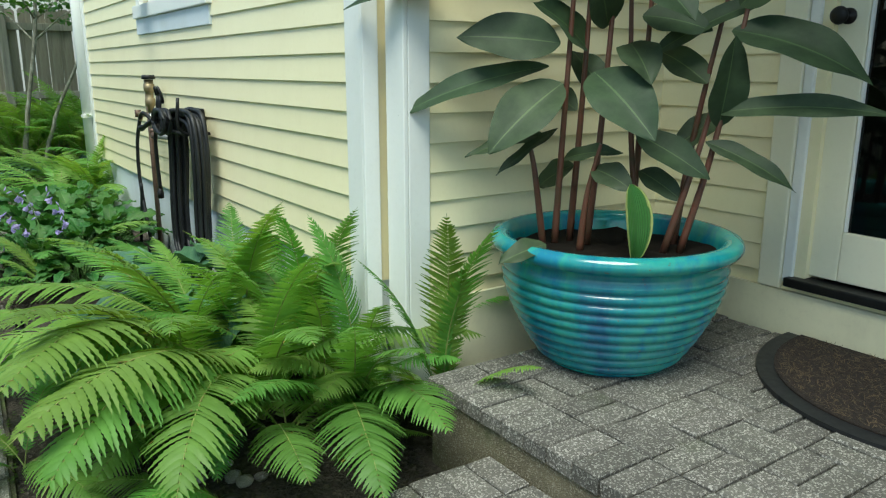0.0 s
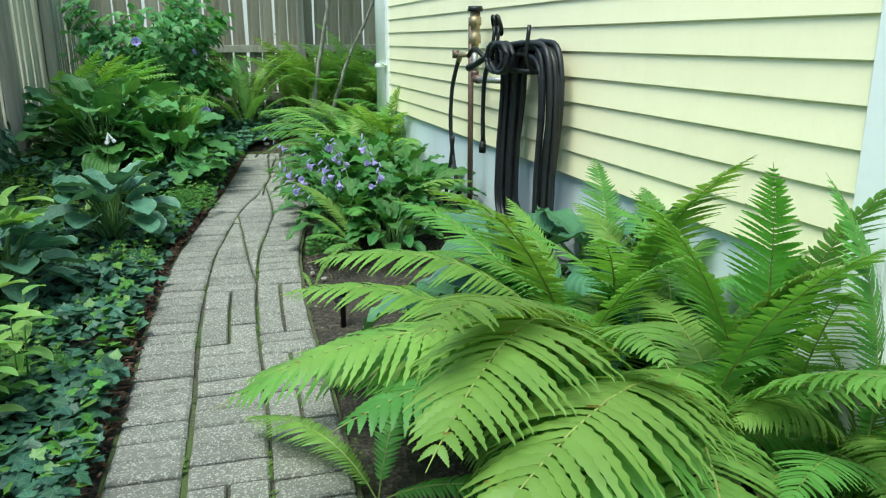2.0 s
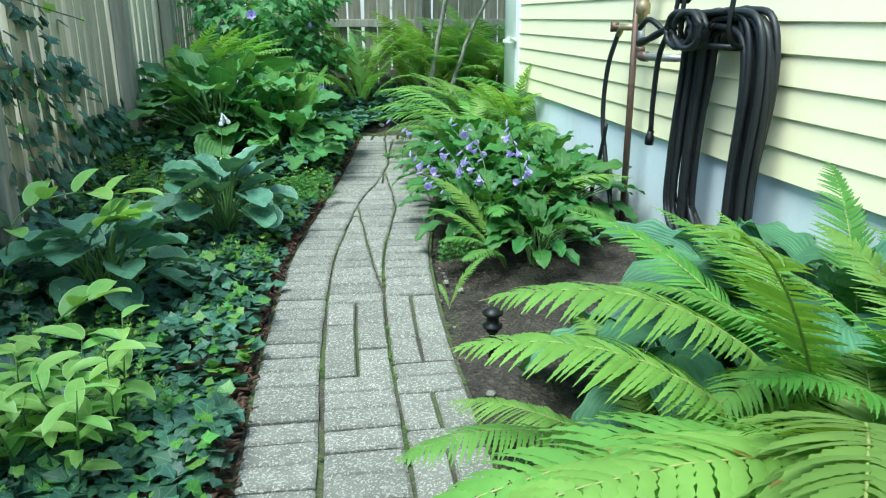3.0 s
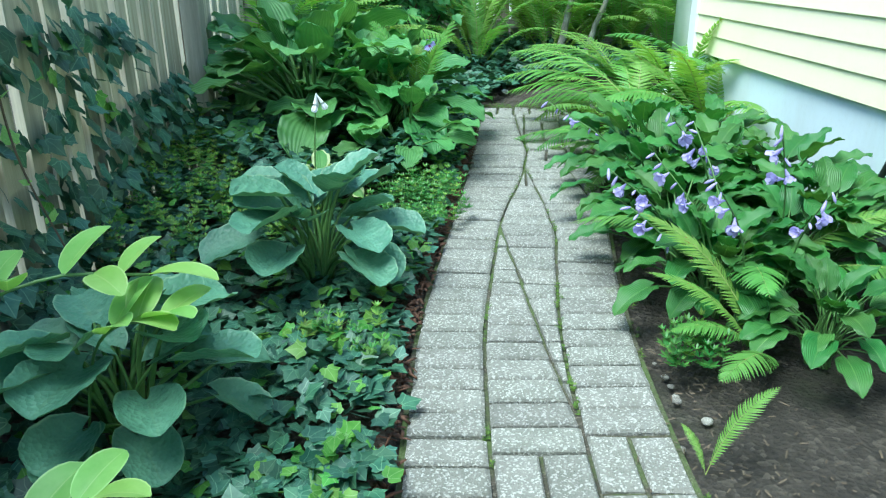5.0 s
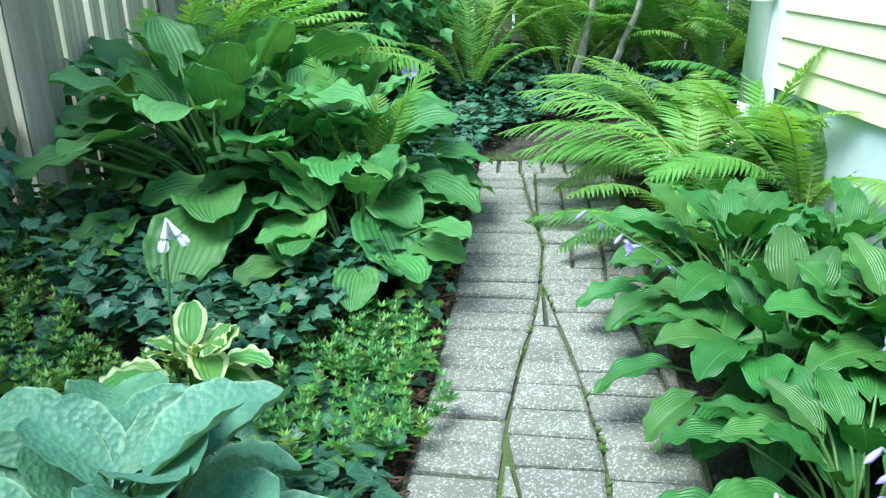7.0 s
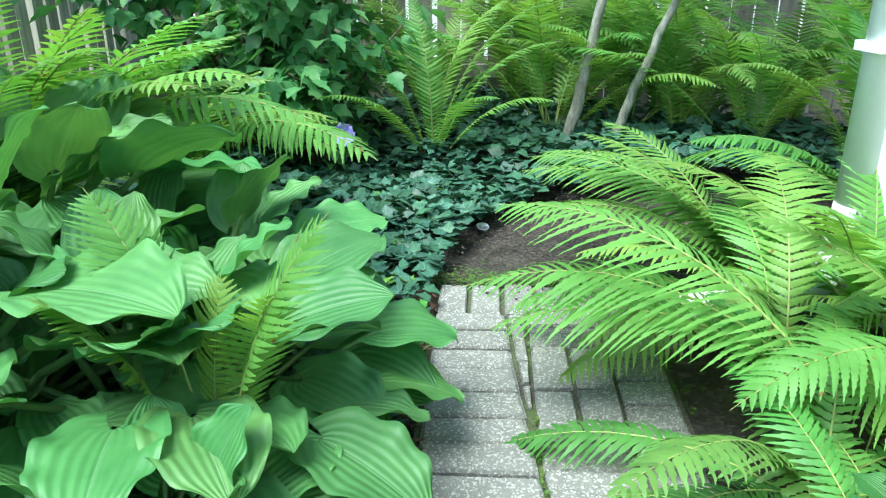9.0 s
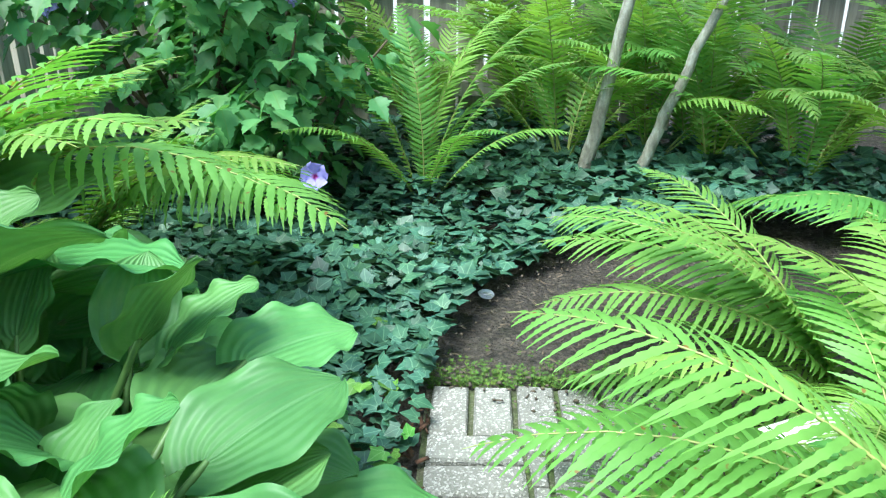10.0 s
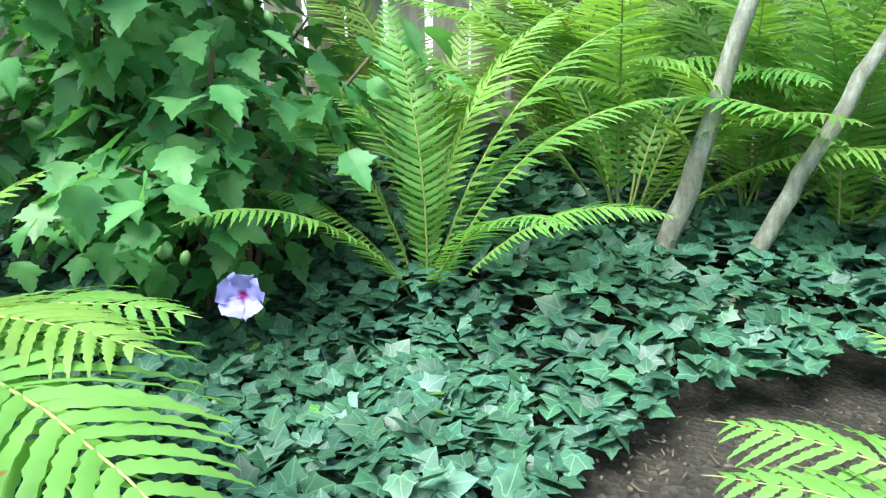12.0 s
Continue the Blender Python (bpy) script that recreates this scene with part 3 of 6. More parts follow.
PW = 0.21
u = -0.42
edge_v = -0.03
while u - PW / 2 > -2.9:
    house_paver(patio_top, u - PW / 2, u, edge_v, edge_v + PW, DECK)
    u -= PW / 2
iu = 0
u = -0.42
while u - PW > -2.9:
    iv = 0
    v = edge_v + PW
    while v + PW < WC - 0.02 + 0.06:
        v1 = min(v + PW, WC - 0.03)
        if (iu + iv) % 2:
            house_paver(patio_top, u - PW, u, v, v + (v1 - v) / 2, DECK)
            house_paver(patio_top, u - PW, u, v + (v1 - v) / 2, v1, DECK)
        else:
            house_paver(patio_top, u - PW, u - PW / 2, v, v1, DECK)
            house_paver(patio_top, u - PW / 2, u, v, v1, DECK)
        v += PW
        iv += 1
    u -= PW
    iu += 1
u = -0.775
while u - PW > -2.9:
    for k in range(5):
        house_paver(step, u - PW, u, -0.545 + k * 0.105, -0.545 + (k + 1) * 0.105, 0.15)
    u -= PW

# ---- fences ----
def fence_board(w, h, t=0.018, mat=FENCE):
    """A vertical board with clipped top corners, standing on z = 0."""
    c = 0.03
    out = [(-w / 2, 0), (w / 2, 0), (w / 2, h - c), (w / 2 - c, h), (-w / 2 + c, h), (-w / 2, h - c)]
    vs = [(x, y, z) for y in (-t / 2, t / 2) for x, z in out]
    k = len(out)
    fs = [tuple(range(k)), tuple(range(k, 2 * k))[::-1]] + [(i, k + i, k + (i + 1) % k, (i + 1) % k) for i in range(k)]
    return mesh_of("board", vs, fs, [mat])


FU, FV = 8.5, -3.05
# back boards take the wood with shade in its colour
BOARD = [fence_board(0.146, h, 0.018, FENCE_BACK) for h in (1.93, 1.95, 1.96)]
SLIM = [fence_board(0.118, h, 0.03) for h in (1.95, 1.98, 1.96)]
ROT_V = math.degrees(math.atan2(-UX, UY))      # along V
ROT_U = math.degrees(math.atan2(UY, UX))       # along U
fence_back = thing("fence", H(FU, 0, 0.15), "weathered grey board fence, shade put into its colour, light showing through its gaps", "fence")
inv = fence_back.matrix_basis.inverted()
v = FV + 0.05
k = 0
while v < 5.0:
    p = H(FU + 0.03, v, 0.14 + RNG.uniform(-0.01, 0.015))
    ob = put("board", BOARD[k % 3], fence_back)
    ob.matrix_parent_inverse = inv
    ob.matrix_basis = pose(*p, RNG.uniform(-0.5, 0.5), RNG.uniform(-0.7, 0.7), ROT_V)
    v += 0.163 + RNG.uniform(-0.004, 0.006)
    k += 1
for z in (0.42, 1.0, 1.84):
    put("rail", house_box("rail", FU - 0.022, FU + 0.018, FV, 5.0, z, z + 0.088, FENCE_POST, 0.004), fence_back, world_space=True)
for v in (-2.94, -0.46, 2.0, 4.4):
    put("post", house_box("post", FU - 0.115, FU - 0.025, v - 0.045, v + 0.045, 0.05, 2.12, FENCE_POST, 0.006), fence_back, world_space=True)
fence_left = thing("fence", H(3, FV, 0.1), "pale weathered board fence partly grown over with ivy", "fence")
inv = fence_left.matrix_basis.inverted()
u = -1.5
k = 0
while u < FU - 0.05:
    p = H(u, FV, max(ground_z(H(u, FV)[1]), 0.0) - 0.03 + RNG.uniform(-0.01, 0.015))
    ob = put("board", SLIM[k % 3], fence_left)
    ob.matrix_parent_inverse = inv
    ob.matrix_basis = pose(*p, RNG.uniform(-0.6, 0.6), RNG.uniform(-0.8, 0.8), ROT_U)
    u += 0.150 + RNG.uniform(-0.006, 0.010)
    k += 1
for z in (0.5, 1.7):
    put("rail", house_box("rail", -1.5, FU, FV - 0.06, FV - 0.02, z, z + 0.088, FENCE_POST, 0.004), fence_left, world_space=True)
for u in (0.1, 2.5, 4.9, 6.6):
    put("post", house_box("post", u - 0.06, u + 0.06, FV + 0.02, FV + 0.12, -0.05, 2.15, FENCE_POST, 0.008), fence_left, world_space=True)

# made-up pale backdrop beyond the fence, so that its gaps look bright
BACK = paint_mat("pale_backdrop_paint", (0.80, 0.78, 0.70), (0.62, 0.60, 0.52), 0.7)
tagged(put("backdrop", house_box("backdrop", FU + 3.5, FU + 3.7, -8, 8, -0.2, 2.6, BACK)), "plain pale backdrop added to brighten the fence gaps", "wall", kind="structure")

# ---- path ----
LEFT_EDGE = spline([(0.35, -1.6, 0), (-0.25, -0.7, 0), (-0.95, 0.3, 0), (-1.66, 1.35, 0), (-2.38, 2.5, 0), (-2.86, 3.24, 0), (-3.32, 4.02, 0), (-3.56, 4.52, 0),
                    (-3.78, 5.02, 0), (-4.03, 5.58, 0), (-4.32, 6.2, 0), (-4.71, 7.01, 0)], 400)
ARC = [0.0]
for a, b in zip(LEFT_EDGE, LEFT_EDGE[1:]):
    ARC.append(ARC[-1] + (b - a).length)
PATH_LEN = ARC[-1]
PATH_W = 0.665


def path_at(s, off):
    """A place on the path: s metres along its left edge, off metres to the right of it."""
    i = int(np.searchsorted(ARC, s)) - 1
    i = min(max(i, 0), len(ARC) - 2)
    f = (s - ARC[i]) / (ARC[i + 1] - ARC[i])
    p = LEFT_EDGE[i].lerp(LEFT_EDGE[i + 1], f)
    a, b = LEFT_EDGE[max(i - 12, 0)], LEFT_EDGE[min(i + 13, len(LEFT_EDGE) - 1)]
    d = (b - a).normalized()
    return (p.x + d.y * off, p.y - d.x * off)


def arc_of_y(y):
    return float(np.interp(y, [p.y for p in LEFT_EDGE], ARC))


def b_left(s):
    """Joint between the left and the middle column."""
    return float(np.interp(s, (7.8, 8.05, 8.46, 8.92, 9.5, 9.9), (0.210, 0.232, 0.285, 0.306, 0.25, 0.22)))


def b_strip(s):
    """Middle column's left side: a narrow mossy strip parts it from the left column near the patio."""
    return b_left(s) + float(np.interp(s, (4.4, 5.7, 6.15), (0.007, 0.006, 0.0)))


def b_mid(s):
    """Joint between the middle and the right column; it meets the left joint in a point."""
    return max(float(np.interp(s, (7.7, 8.18, 8.62), (0.446, 0.376, 0.290))), b_left(s))


def b_right(s):
    return min(b_mid(s) + 0.225, PATH_W)


def b_end(s):
    return PATH_W


S_CUT0, S_CUT1 = 6.35, 7.75


def b_cut(s):
    """Slanting cut through the middle column."""
    return float(np.interp(s, (6.35, 6.52, 6.96, 7.28, 7.75), (0.445, 0.422, 0.366, 0.31, 0.212)))


path = tagged(thing("path", (*path_at(PATH_LEN / 2, 0.3), 0.0)), "curved garden path of grey concrete pavers with mossy joints", "path", kind="structure")
JOINT = stone_mat("mossy_joint_sand", (0.075, 0.065, 0.045), (0.14, 0.12, 0.09), (0.035, 0.03, 0.02), (0.075, 0.125, 0.02), 0.42)
S_START = arc_of_y(-0.6)
bv, bf = [], []
for i in range(121):
    s = S_START + (PATH_LEN - S_START) * i / 120
    for o in (-0.01, PATH_W + 0.01):
        x, y = path_at(s, o)
        bv.append((x, y, ground_z(y) - 0.017))
    if i:
        bf.append((2 * i - 2, 2 * i - 1, 2 * i + 1, 2 * i))
put("joint_sand", mesh_of("joint_sand", bv, bf, [JOINT]), path, None, "dark mossy joint sand", True)


def path_paver(s0, s1, fa, fb, gap=0.0062):
    a0, a1, b0, b1 = fa(s0) + gap, fa(s1) + gap, fb(s0) - gap, fb(s1) - gap
    if max(b0 - a0, b1 - a1) < 0.012:
        return
    corners = [(s0 + gap, a0), (s0 + gap, b0), (s1 - gap, b1), (s1 - gap, a1)]
    if b1 - a1 < 0.008:
        corners = corners[:2] + [(s1 - gap, (a1 + b1) / 2)]
    elif b0 - a0 < 0.008:
        corners = [(s0 + gap, (a0 + b0) / 2)] + corners[2:]
    poly, tops = [], []
    lift = RNG.uniform(-0.005, 0.006)
    for s, o in corners:
        x, y = path_at(s + RNG.uniform(-0.003, 0.003), o + RNG.uniform(-0.002, 0.002))
        poly.append((x, y))
        tops.append(ground_z(y) + lift + RNG.uniform(-0.002, 0.002))
    put("paver", prism("paver", poly, min(tops) - 0.05, tops, PAVER, 0.008), path, world_space=True)


PITCH = 0.110
S_FROM = arc_of_y(1.6)
S_END = PATH_LEN - 0.215
for col, (fa, fb, phase) in enumerate(((lambda s: 0.0, b_left, 0.0), (b_strip, b_mid, 0.045), (b_mid, b_right, 0.02), (b_right, b_end, 0.07))):
    s = S_FROM + phase
    while s < S_END - 0.02:
        s1 = min(s + PITCH, S_END)
        if col in (1, 2) and RNG.random() < 0.17 and s + 2 * PITCH < S_END and not S_CUT0 < s < S_CUT1:
            s1 = s + 2 * PITCH
            mid = (lambda fa, fb: (lambda q: (fa(q) + fb(q)) / 2))(fa, fb)
            path_paver(s, s1, fa, mid)
            path_paver(s, s1, mid, fb)
        elif col == 1 and S_CUT0 - 0.05 < s < S_CUT1:
            path_paver(s, s1, fa, b_cut)
            path_paver(s, s1, b_cut, fb)
        else:
            path_paver(s, s1, fa, fb)
        s = s1
# plain courses behind the start of the walk
kept, RNG = RNG, random.Random(5)
s = S_FROM
while s - PITCH > S_START:
    for fa, fb in ((lambda q: 0.0, b_left), (b_left, b_mid), (b_mid, b_end)):
        path_paver(s - PITCH, s, fa, fb)
    s -= PITCH
RNG = kept
o = 0.0
while o < PATH_W - 0.05:
    path_paver(S_END, PATH_LEN, (lambda q: (lambda s: q))(o), (lambda q: (lambda s: q))(o + 0.108))
    o += 0.11

# ---- leaf shapes ----
def blade(L, W, nt=12, ns=8, base=0.5, tip=0.8, lobe=0.0, fold=0.15, bend=0.4, wave=0.0, nw=4, rib=0.0, nrib=5, cup=0.0, twist=0.0, seed=0):
    """A leaf blade along +x from the origin: half-width W, folded at the midrib, bent down, with a wavy margin and ribs."""
    r = random.Random(seed)
    ph = r.uniform(0, 6.28)
    ph2 = r.uniform(0, 6.28)
    peak = (base / (base + tip)) ** base * (tip / (base + tip)) ** tip
    verts, uvs, faces = [], [], []
    x = z = 0.0
    a = 0.0
    prev = 0.0
    for i in range(nt + 1):
        t = i / nt
        if i:
            a = -bend * (t ** 1.3)
            x += math.cos(a) * L / nt
            z += math.sin(a) * L / nt
        tt = min(max(t, 0.004), 0.996)
        w = W * (tt ** base) * ((1 - tt) ** tip) / peak
        tw = twist * t
        for j in range(ns + 1):
            s = 2 * j / ns - 1
            y = s * w
            back = lobe * L * (abs(s) ** 2) * (1 - t) ** 3
            h = fold * abs(s) * w + cup * (s * s) * w
            h += wave * (abs(s) ** 3) * math.sin(2 * math.pi * nw * t + ph + (ph2 if s > 0 else 0)) * min(1, 3 * t + 0.3)
            h += rib * math.cos(math.pi * nrib * abs(s) ** 0.9) * (1 - abs(s) * 0.3)
            yy = y * math.cos(tw) - h * math.sin(tw)
            hh = y * math.sin(tw) + h * math.cos(tw)
            verts.append((x - back * math.cos(a) - math.sin(a) * hh, yy, z - back * math.sin(a) + math.cos(a) * hh))
            uvs.append((0.5 + s / 2, t))
    for i in range(nt):
        for j in range(ns):
            p = i * (ns + 1) + j
            faces.append((p, p + 1, p + ns + 2, p + ns + 1))
    return verts, faces, uvs


def moved(verts, m):
    return [m @ Vector(v) for v in verts]


def stalk_leaf(name, bl, reach, rise, tilt, mat, stem_mat, r0=0.008, seed=0):
    """A leaf on its stalk: the stalk rises from the origin, the blade starts at (reach, 0, rise) and leans up by tilt degrees."""
    bv, bf, bu = bl
    bv = moved(bv, pose(reach, 0, rise, 0, -tilt, 0))
    pts = spline([(0, 0, -0.02), (reach * 0.35, 0, rise * 0.62), (reach, 0, rise)], 7)
    tv, tf = tube_data(pts, [r0, r0 * 0.95, r0 * 0.9, r0 * 0.8, r0 * 0.75, r0 * 0.7, r0 * 0.55], 6, False)
    n = len(bv)
    verts = bv + tv
    faces = bf + [tuple(i + n for i in f) for f in tf]
    uvs = list(bu) + [(0.25, 0.3)] * len(tv)
    return mesh_of(name, verts, faces, [mat, stem_mat], uvs, [0] * len(bf) + [1] * len(tf), True)


# ---- ferns ----
def frond(name, mat, L=1.0, width=0.13, pairs=34, lean0=8, lean1=75, power=1.4, seg=8, sway=0.1, seed=0, bare=0.10, droop=0.25, lobes=True, fill=0.48):
    """A feathered frond that rises from the origin and arches over towards +x; L is its length, width its half-width."""
    r = random.Random(seed)
    N = 40
    P, T = [Vector((0, 0, 0))], []
    for i in range(N + 1):
        t = i / N
        th = radians(lean0 + (lean1 - lean0) * t ** power)
        d = Vector((math.sin(th), sway * math.sin(2.2 * t) * t, math.cos(th))).normalized()
        T.append(d)
        P.append(P[-1] + d * L / N)
    tv, tf = tube_data(P[::4] + [P[-1]], [0.0052 * (1 - 0.9 * k / (len(P[::4]))) for k in range(len(P[::4]) + 1)], 5, False)
    verts, uvs, faces, fm = list(tv), [(0.3, 0.3)] * len(tv), list(tf), [1] * len(tf)
    for i in range(pairs):
        t = bare + (1 - bare) * (i + 0.5) / pairs
        k = min(int(t * N), N - 1)
        p = P[k].lerp(P[k + 1], t * N - k)
        d = T[k]
        side0 = Vector((0, 1, 0))
        up = side0.cross(d).normalized() * -1
        q = (t - bare) / (1 - bare)
        prof = (0.22 + 0.78 * (q / 0.55) ** 0.9) if q < 0.55 else max(0.04, ((1 - q) / 0.45)) ** 0.62
        for sg in (-1, 1):
            ln = width * prof * r.uniform(0.93, 1.05)
            fwd = 0.40 + 0.50 * q * q + r.uniform(-0.07, 0.07)
            sd = (side0 * sg + d * fwd).normalized()
            hw = min(fill * L * (1 - bare) / pairs, ln * 0.25)
            along = (d - sd * d.dot(sd)).normalized()
            lift = r.uniform(-0.04, 0.12)
            n0 = len(verts)
            roll = r.uniform(-0.35, 0.35)
            along = (along + up * roll).normalized()
            for m in range(seg + 1):
                a = m / seg
                c = p + sd * (ln * a) + up * (lift * ln * a - droop * ln * a * a) + along * (0.10 * ln * a * a)
                wdt = hw * (1 - a ** 1.9) * (0.85 + 0.15 * min(1, 4 * a)) + 0.0005
                tooth = 1.0 if m % 2 else 0.72
                push = 0.40 * ln / seg if m % 2 else 0.0
                verts += [c + along * wdt * tooth + sd * push - up * 0.12 * wdt, c + up * 0.10 * wdt, c - along * wdt * tooth + sd * push - up * 0.12 * wdt]
                uvs += [(0.2, a), (0.5, a), (0.8, a)]
            for m in range(seg):
                o = n0 + 3 * m
                faces += [(o, o + 1, o + 4, o + 3), (o + 1, o + 2, o + 5, o + 4)]
                fm += [0, 0]
    return mesh_of(name, verts, faces, [mat, RACHIS], uvs, fm, True)


def frond_set(mat, seed, seg=8, fill=0.48, wide=1.0, pairs=34):
    kw = dict(seg=seg, fill=fill)
    return {
        "up": [frond("frond", mat, lean0=5 + 4 * i, lean1=48 + 12 * i, power=1.8, width=0.125 * wide, pairs=pairs + 2, sway=0.14 * (-1) ** i, seed=seed + i, droop=0.2, **kw) for i in range(3)],
        "arch": [frond("frond", mat, lean0=20 + 5 * i, lean1=100 + 9 * i, power=1.0, width=0.15 * wide, pairs=pairs, sway=0.2 * (-1) ** i, seed=seed + 10 + i, droop=0.34, **kw) for i in range(4)],
        "vase": [frond("frond", mat, lean0=16 + 7 * i, lean1=58 + 13 * i, power=1.7, width=0.12 * wide, pairs=pairs + 2, sway=0.16 * (-1) ** i, seed=seed + 40 + i, droop=0.25, **kw) for i in range(4)],
        "low": [frond("frond", mat, lean0=40 + 8 * i, lean1=110 + 6 * i, power=0.85, width=0.155 * wide, pairs=pairs - 2, sway=0.2 * (-1) ** i, seed=seed + 20 + i, droop=0.38, **kw) for i in range(3)],
    }


FR = frond_set(FERN, 100, 14, 0.52, 1.18, 46)
FR_LIGHT = frond_set(FERN_LIGHT, 200, 16, 0.47, 1.18, 31)
FR_WIDE = frond_set(FERN_LIGHT, 250, 14, 0.35, 1.42, 36)
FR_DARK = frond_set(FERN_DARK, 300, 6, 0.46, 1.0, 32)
FR_BACK = {"vase": [frond("frond", FERN_LIGHT, lean0=12 + 8 * i, lean1=80 + 8 * i, power=1.8, width=0.14, pairs=36, sway=0.2 * (-1) ** i, seed=400 + i, droop=0.3, bare=0.20, seg=8, fill=0.36) for i in range(4)]}
FR_BACK["up"] = FR_BACK["vase"][:2]
FR_BACK["arch"] = FR_BACK["low"] = FR_BACK["vase"]
FR_WALL = {"vase": [frond("frond", FERN_LIGHT, lean0=8 + 6 * i, lean1=74 + 18 * i, power=2.0, width=0.13, pairs=38, sway=0.2 * (-1) ** i, seed=420 + i, droop=0.3, bare=0.12, seg=8, fill=0.36) for i in range(4)]}
FR_WALL["up"] = FR_WALL["vase"][:2]


def fern(x, y, size, n, mix, fronds, label, span=(0, 360), z=None, group="ferns in the garden beds"):
    """A shuttlecock fern: n fronds round a crown; mix lists the kinds of frond in turn."""
    base = (x, y, (ground_z(y) - 0.02) if z is None else z)
    ob = thing("fern", base, label, "fern", group)
    for i in range(n):
        kind = mix[i % len(mix)]
        az = span[0] + (span[1] - span[0]) * (i + RNG.uniform(0.1, 0.9)) / n
        me = RNG.choice(fronds[kind])
        sc = size * RNG.uniform(0.82, 1.1)
        put("frond", me, ob, pose(RNG.uniform(-0.03, 0.03), RNG.uniform(-0.03, 0.03), 0, RNG.uniform(-6, 6), RNG.uniform(-6, 6), az) @ Matrix.Scale(sc, 4))
    return ob


BRIGHT = "bright green ostrich fern with arching feathery fronds"
YELLOW = "yellow-green fern arching over the path pavers"
DEEP = "deep green fern standing in the shade"
# bed between the step and the long wall
def leaning_fern(x, y, tips, fronds, n, size, label, mix=("arch", "low")):
    """A fern with some fronds that reach given tips, filled up with n others."""
    ob = fern(x, y, size, n, mix, fronds, label)
    z0 = ob.matrix_basis.translation.z
    for tx, ty, tz in tips:
        d = math.hypot(tx - x, ty - y)
        best = None
        for kind in ("arch", "low", "vase"):
            for me in fronds[kind]:
                c = me.vertices[len(me.vertices) - 1].co
                s = math.hypot(d, tz - z0) / math.hypot(c.x, c.z)
                pitch = math.degrees(math.atan2(tz - z0, d) - math.atan2(c.z, c.x))
                if best is None or abs(pitch) < abs(best[3]):
                    best = (me, s, c.y, pitch)
        me, s, dy, pitch = best
        az = math.degrees(math.atan2(ty - y, tx - x)) - math.degrees(math.atan2(s * dy, d))
        put("frond", me, ob, pose(0, 0, 0, 0, -pitch, az) @ Matrix.Scale(s, 4))
    return ob


leaning_fern(-0.74, 2.82, ((-0.65, 1.69, 0.31), (-0.93, 1.62, 0.38), (-1.02, 1.66, 0.48), (-1.70, 2.11, 0.38), (-1.54, 2.05, 0.50), (-1.35, 1.96, 0.46), (-0.36, 2.04, 0.60), (-0.40, 2.40, 0.78)), FR, 3, 0.8, BRIGHT)
leaning_fern(-0.36, 2.70, ((-0.15, 1.86, 0.21), (0.03, 2.04, 0.32), (-0.25, 2.12, 0.62), (-0.05, 2.12, 0.54), (-0.60, 2.02, 0.42), (-0.48, 2.70, 0.84)), FR, 3, 0.6, BRIGHT)
leaning_fern(0.00, 2.66, ((0.33, 2.29, 0.42), (0.02, 2.52, 0.88), (0.19, 2.56, 0.84), (-0.20, 2.20, 0.45), (-0.28, 2.50, 0.72)), FR, 2, 0.5, BRIGHT)
leaning_fern(-1.12, 2.98, ((-1.16, 1.88, 0.70), (-1.10, 1.76, 0.56), (-1.83, 2.60, 0.46), (-0.80, 2.12, 0.60), (-0.78, 2.62, 0.66)), FR, 4, 0.8, BRIGHT)
leaning_fern(-1.08, 3.28, ((-1.83, 2.79, 0.50), (-1.81, 3.38, 0.57), (-1.44, 3.60, 0.56), (-1.36, 2.51, 0.80), (-0.70, 3.10, 0.75)), FR, 4, 0.85, BRIGHT)
leaning_fern(-0.55, 2.98, ((-0.60, 2.72, 0.86), (-0.32, 2.75, 0.86), (-0.90, 2.60, 0.80)), FR, 5, 0.8, BRIGHT)
fern(-1.02, 2.78, 0.85, 8, ("arch", "low"), FR, BRIGHT)
fern(-0.60, 2.62, 0.80, 7, ("arch", "low"), FR, BRIGHT)
fern(-0.32, 2.86, 0.72, 7, ("arch", "arch", "up"), FR, BRIGHT, (120, 330))
fern(-1.46, 2.98, 0.72, 7, ("arch", "low"), FR, BRIGHT)
fern(-0.52, 3.00, 0.92, 6, ("vase", "arch"), FR, BRIGHT)
fern(-0.62, 2.05, 0.55, 4, ("low", "arch"), FR, BRIGHT, (150, 330))
fern(-1.50, 2.42, 0.62, 5, ("low", "arch"), FR, BRIGHT)
fern(-0.98, 3.44, 1.0, 11, ("vase", "arch", "vase"), FR, BRIGHT)
fern(-0.74, 3.20, 1.0, 10, ("vase", "arch", "vase"), FR, BRIGHT)
WITHERED = leaf_mat("withered_brown", (0.13, 0.045, 0.018), (0.22, 0.09, 0.035), amount=0.3, rough=0.7, glow=0.2)
dead = thing("withered_frond", (-1.10, 2.36, 0.36), "curled red-brown withered frond tip among ferns", "fern frond")
put("frond", frond("frond", WITHERED, L=0.16, width=0.022, pairs=16, lean0=30, lean1=170, seg=6, seed=900), dead, pose(0, 0, 0, 0, 0, -60))
# lone small frond and ferns at the lilac plants
leaning_fern(-2.44, 3.905, ((-2.33, 4.02, 0.19), (-2.52, 3.96, 0.06)), FR_LIGHT, 0, 0.3, "tiny bright fern seedling in bare soil")
leaning_fern(-2.40, 4.44, ((-2.80, 4.44, 0.40), (-2.62, 4.22, 0.16), (-2.72, 4.30, 0.28)), FR, 1, 0.4, "green fern among lilac-flowered hostas")
fern(-2.52, 4.86, 0.70, 6, ("arch",), FR, "green fern among lilac-flowered hostas")
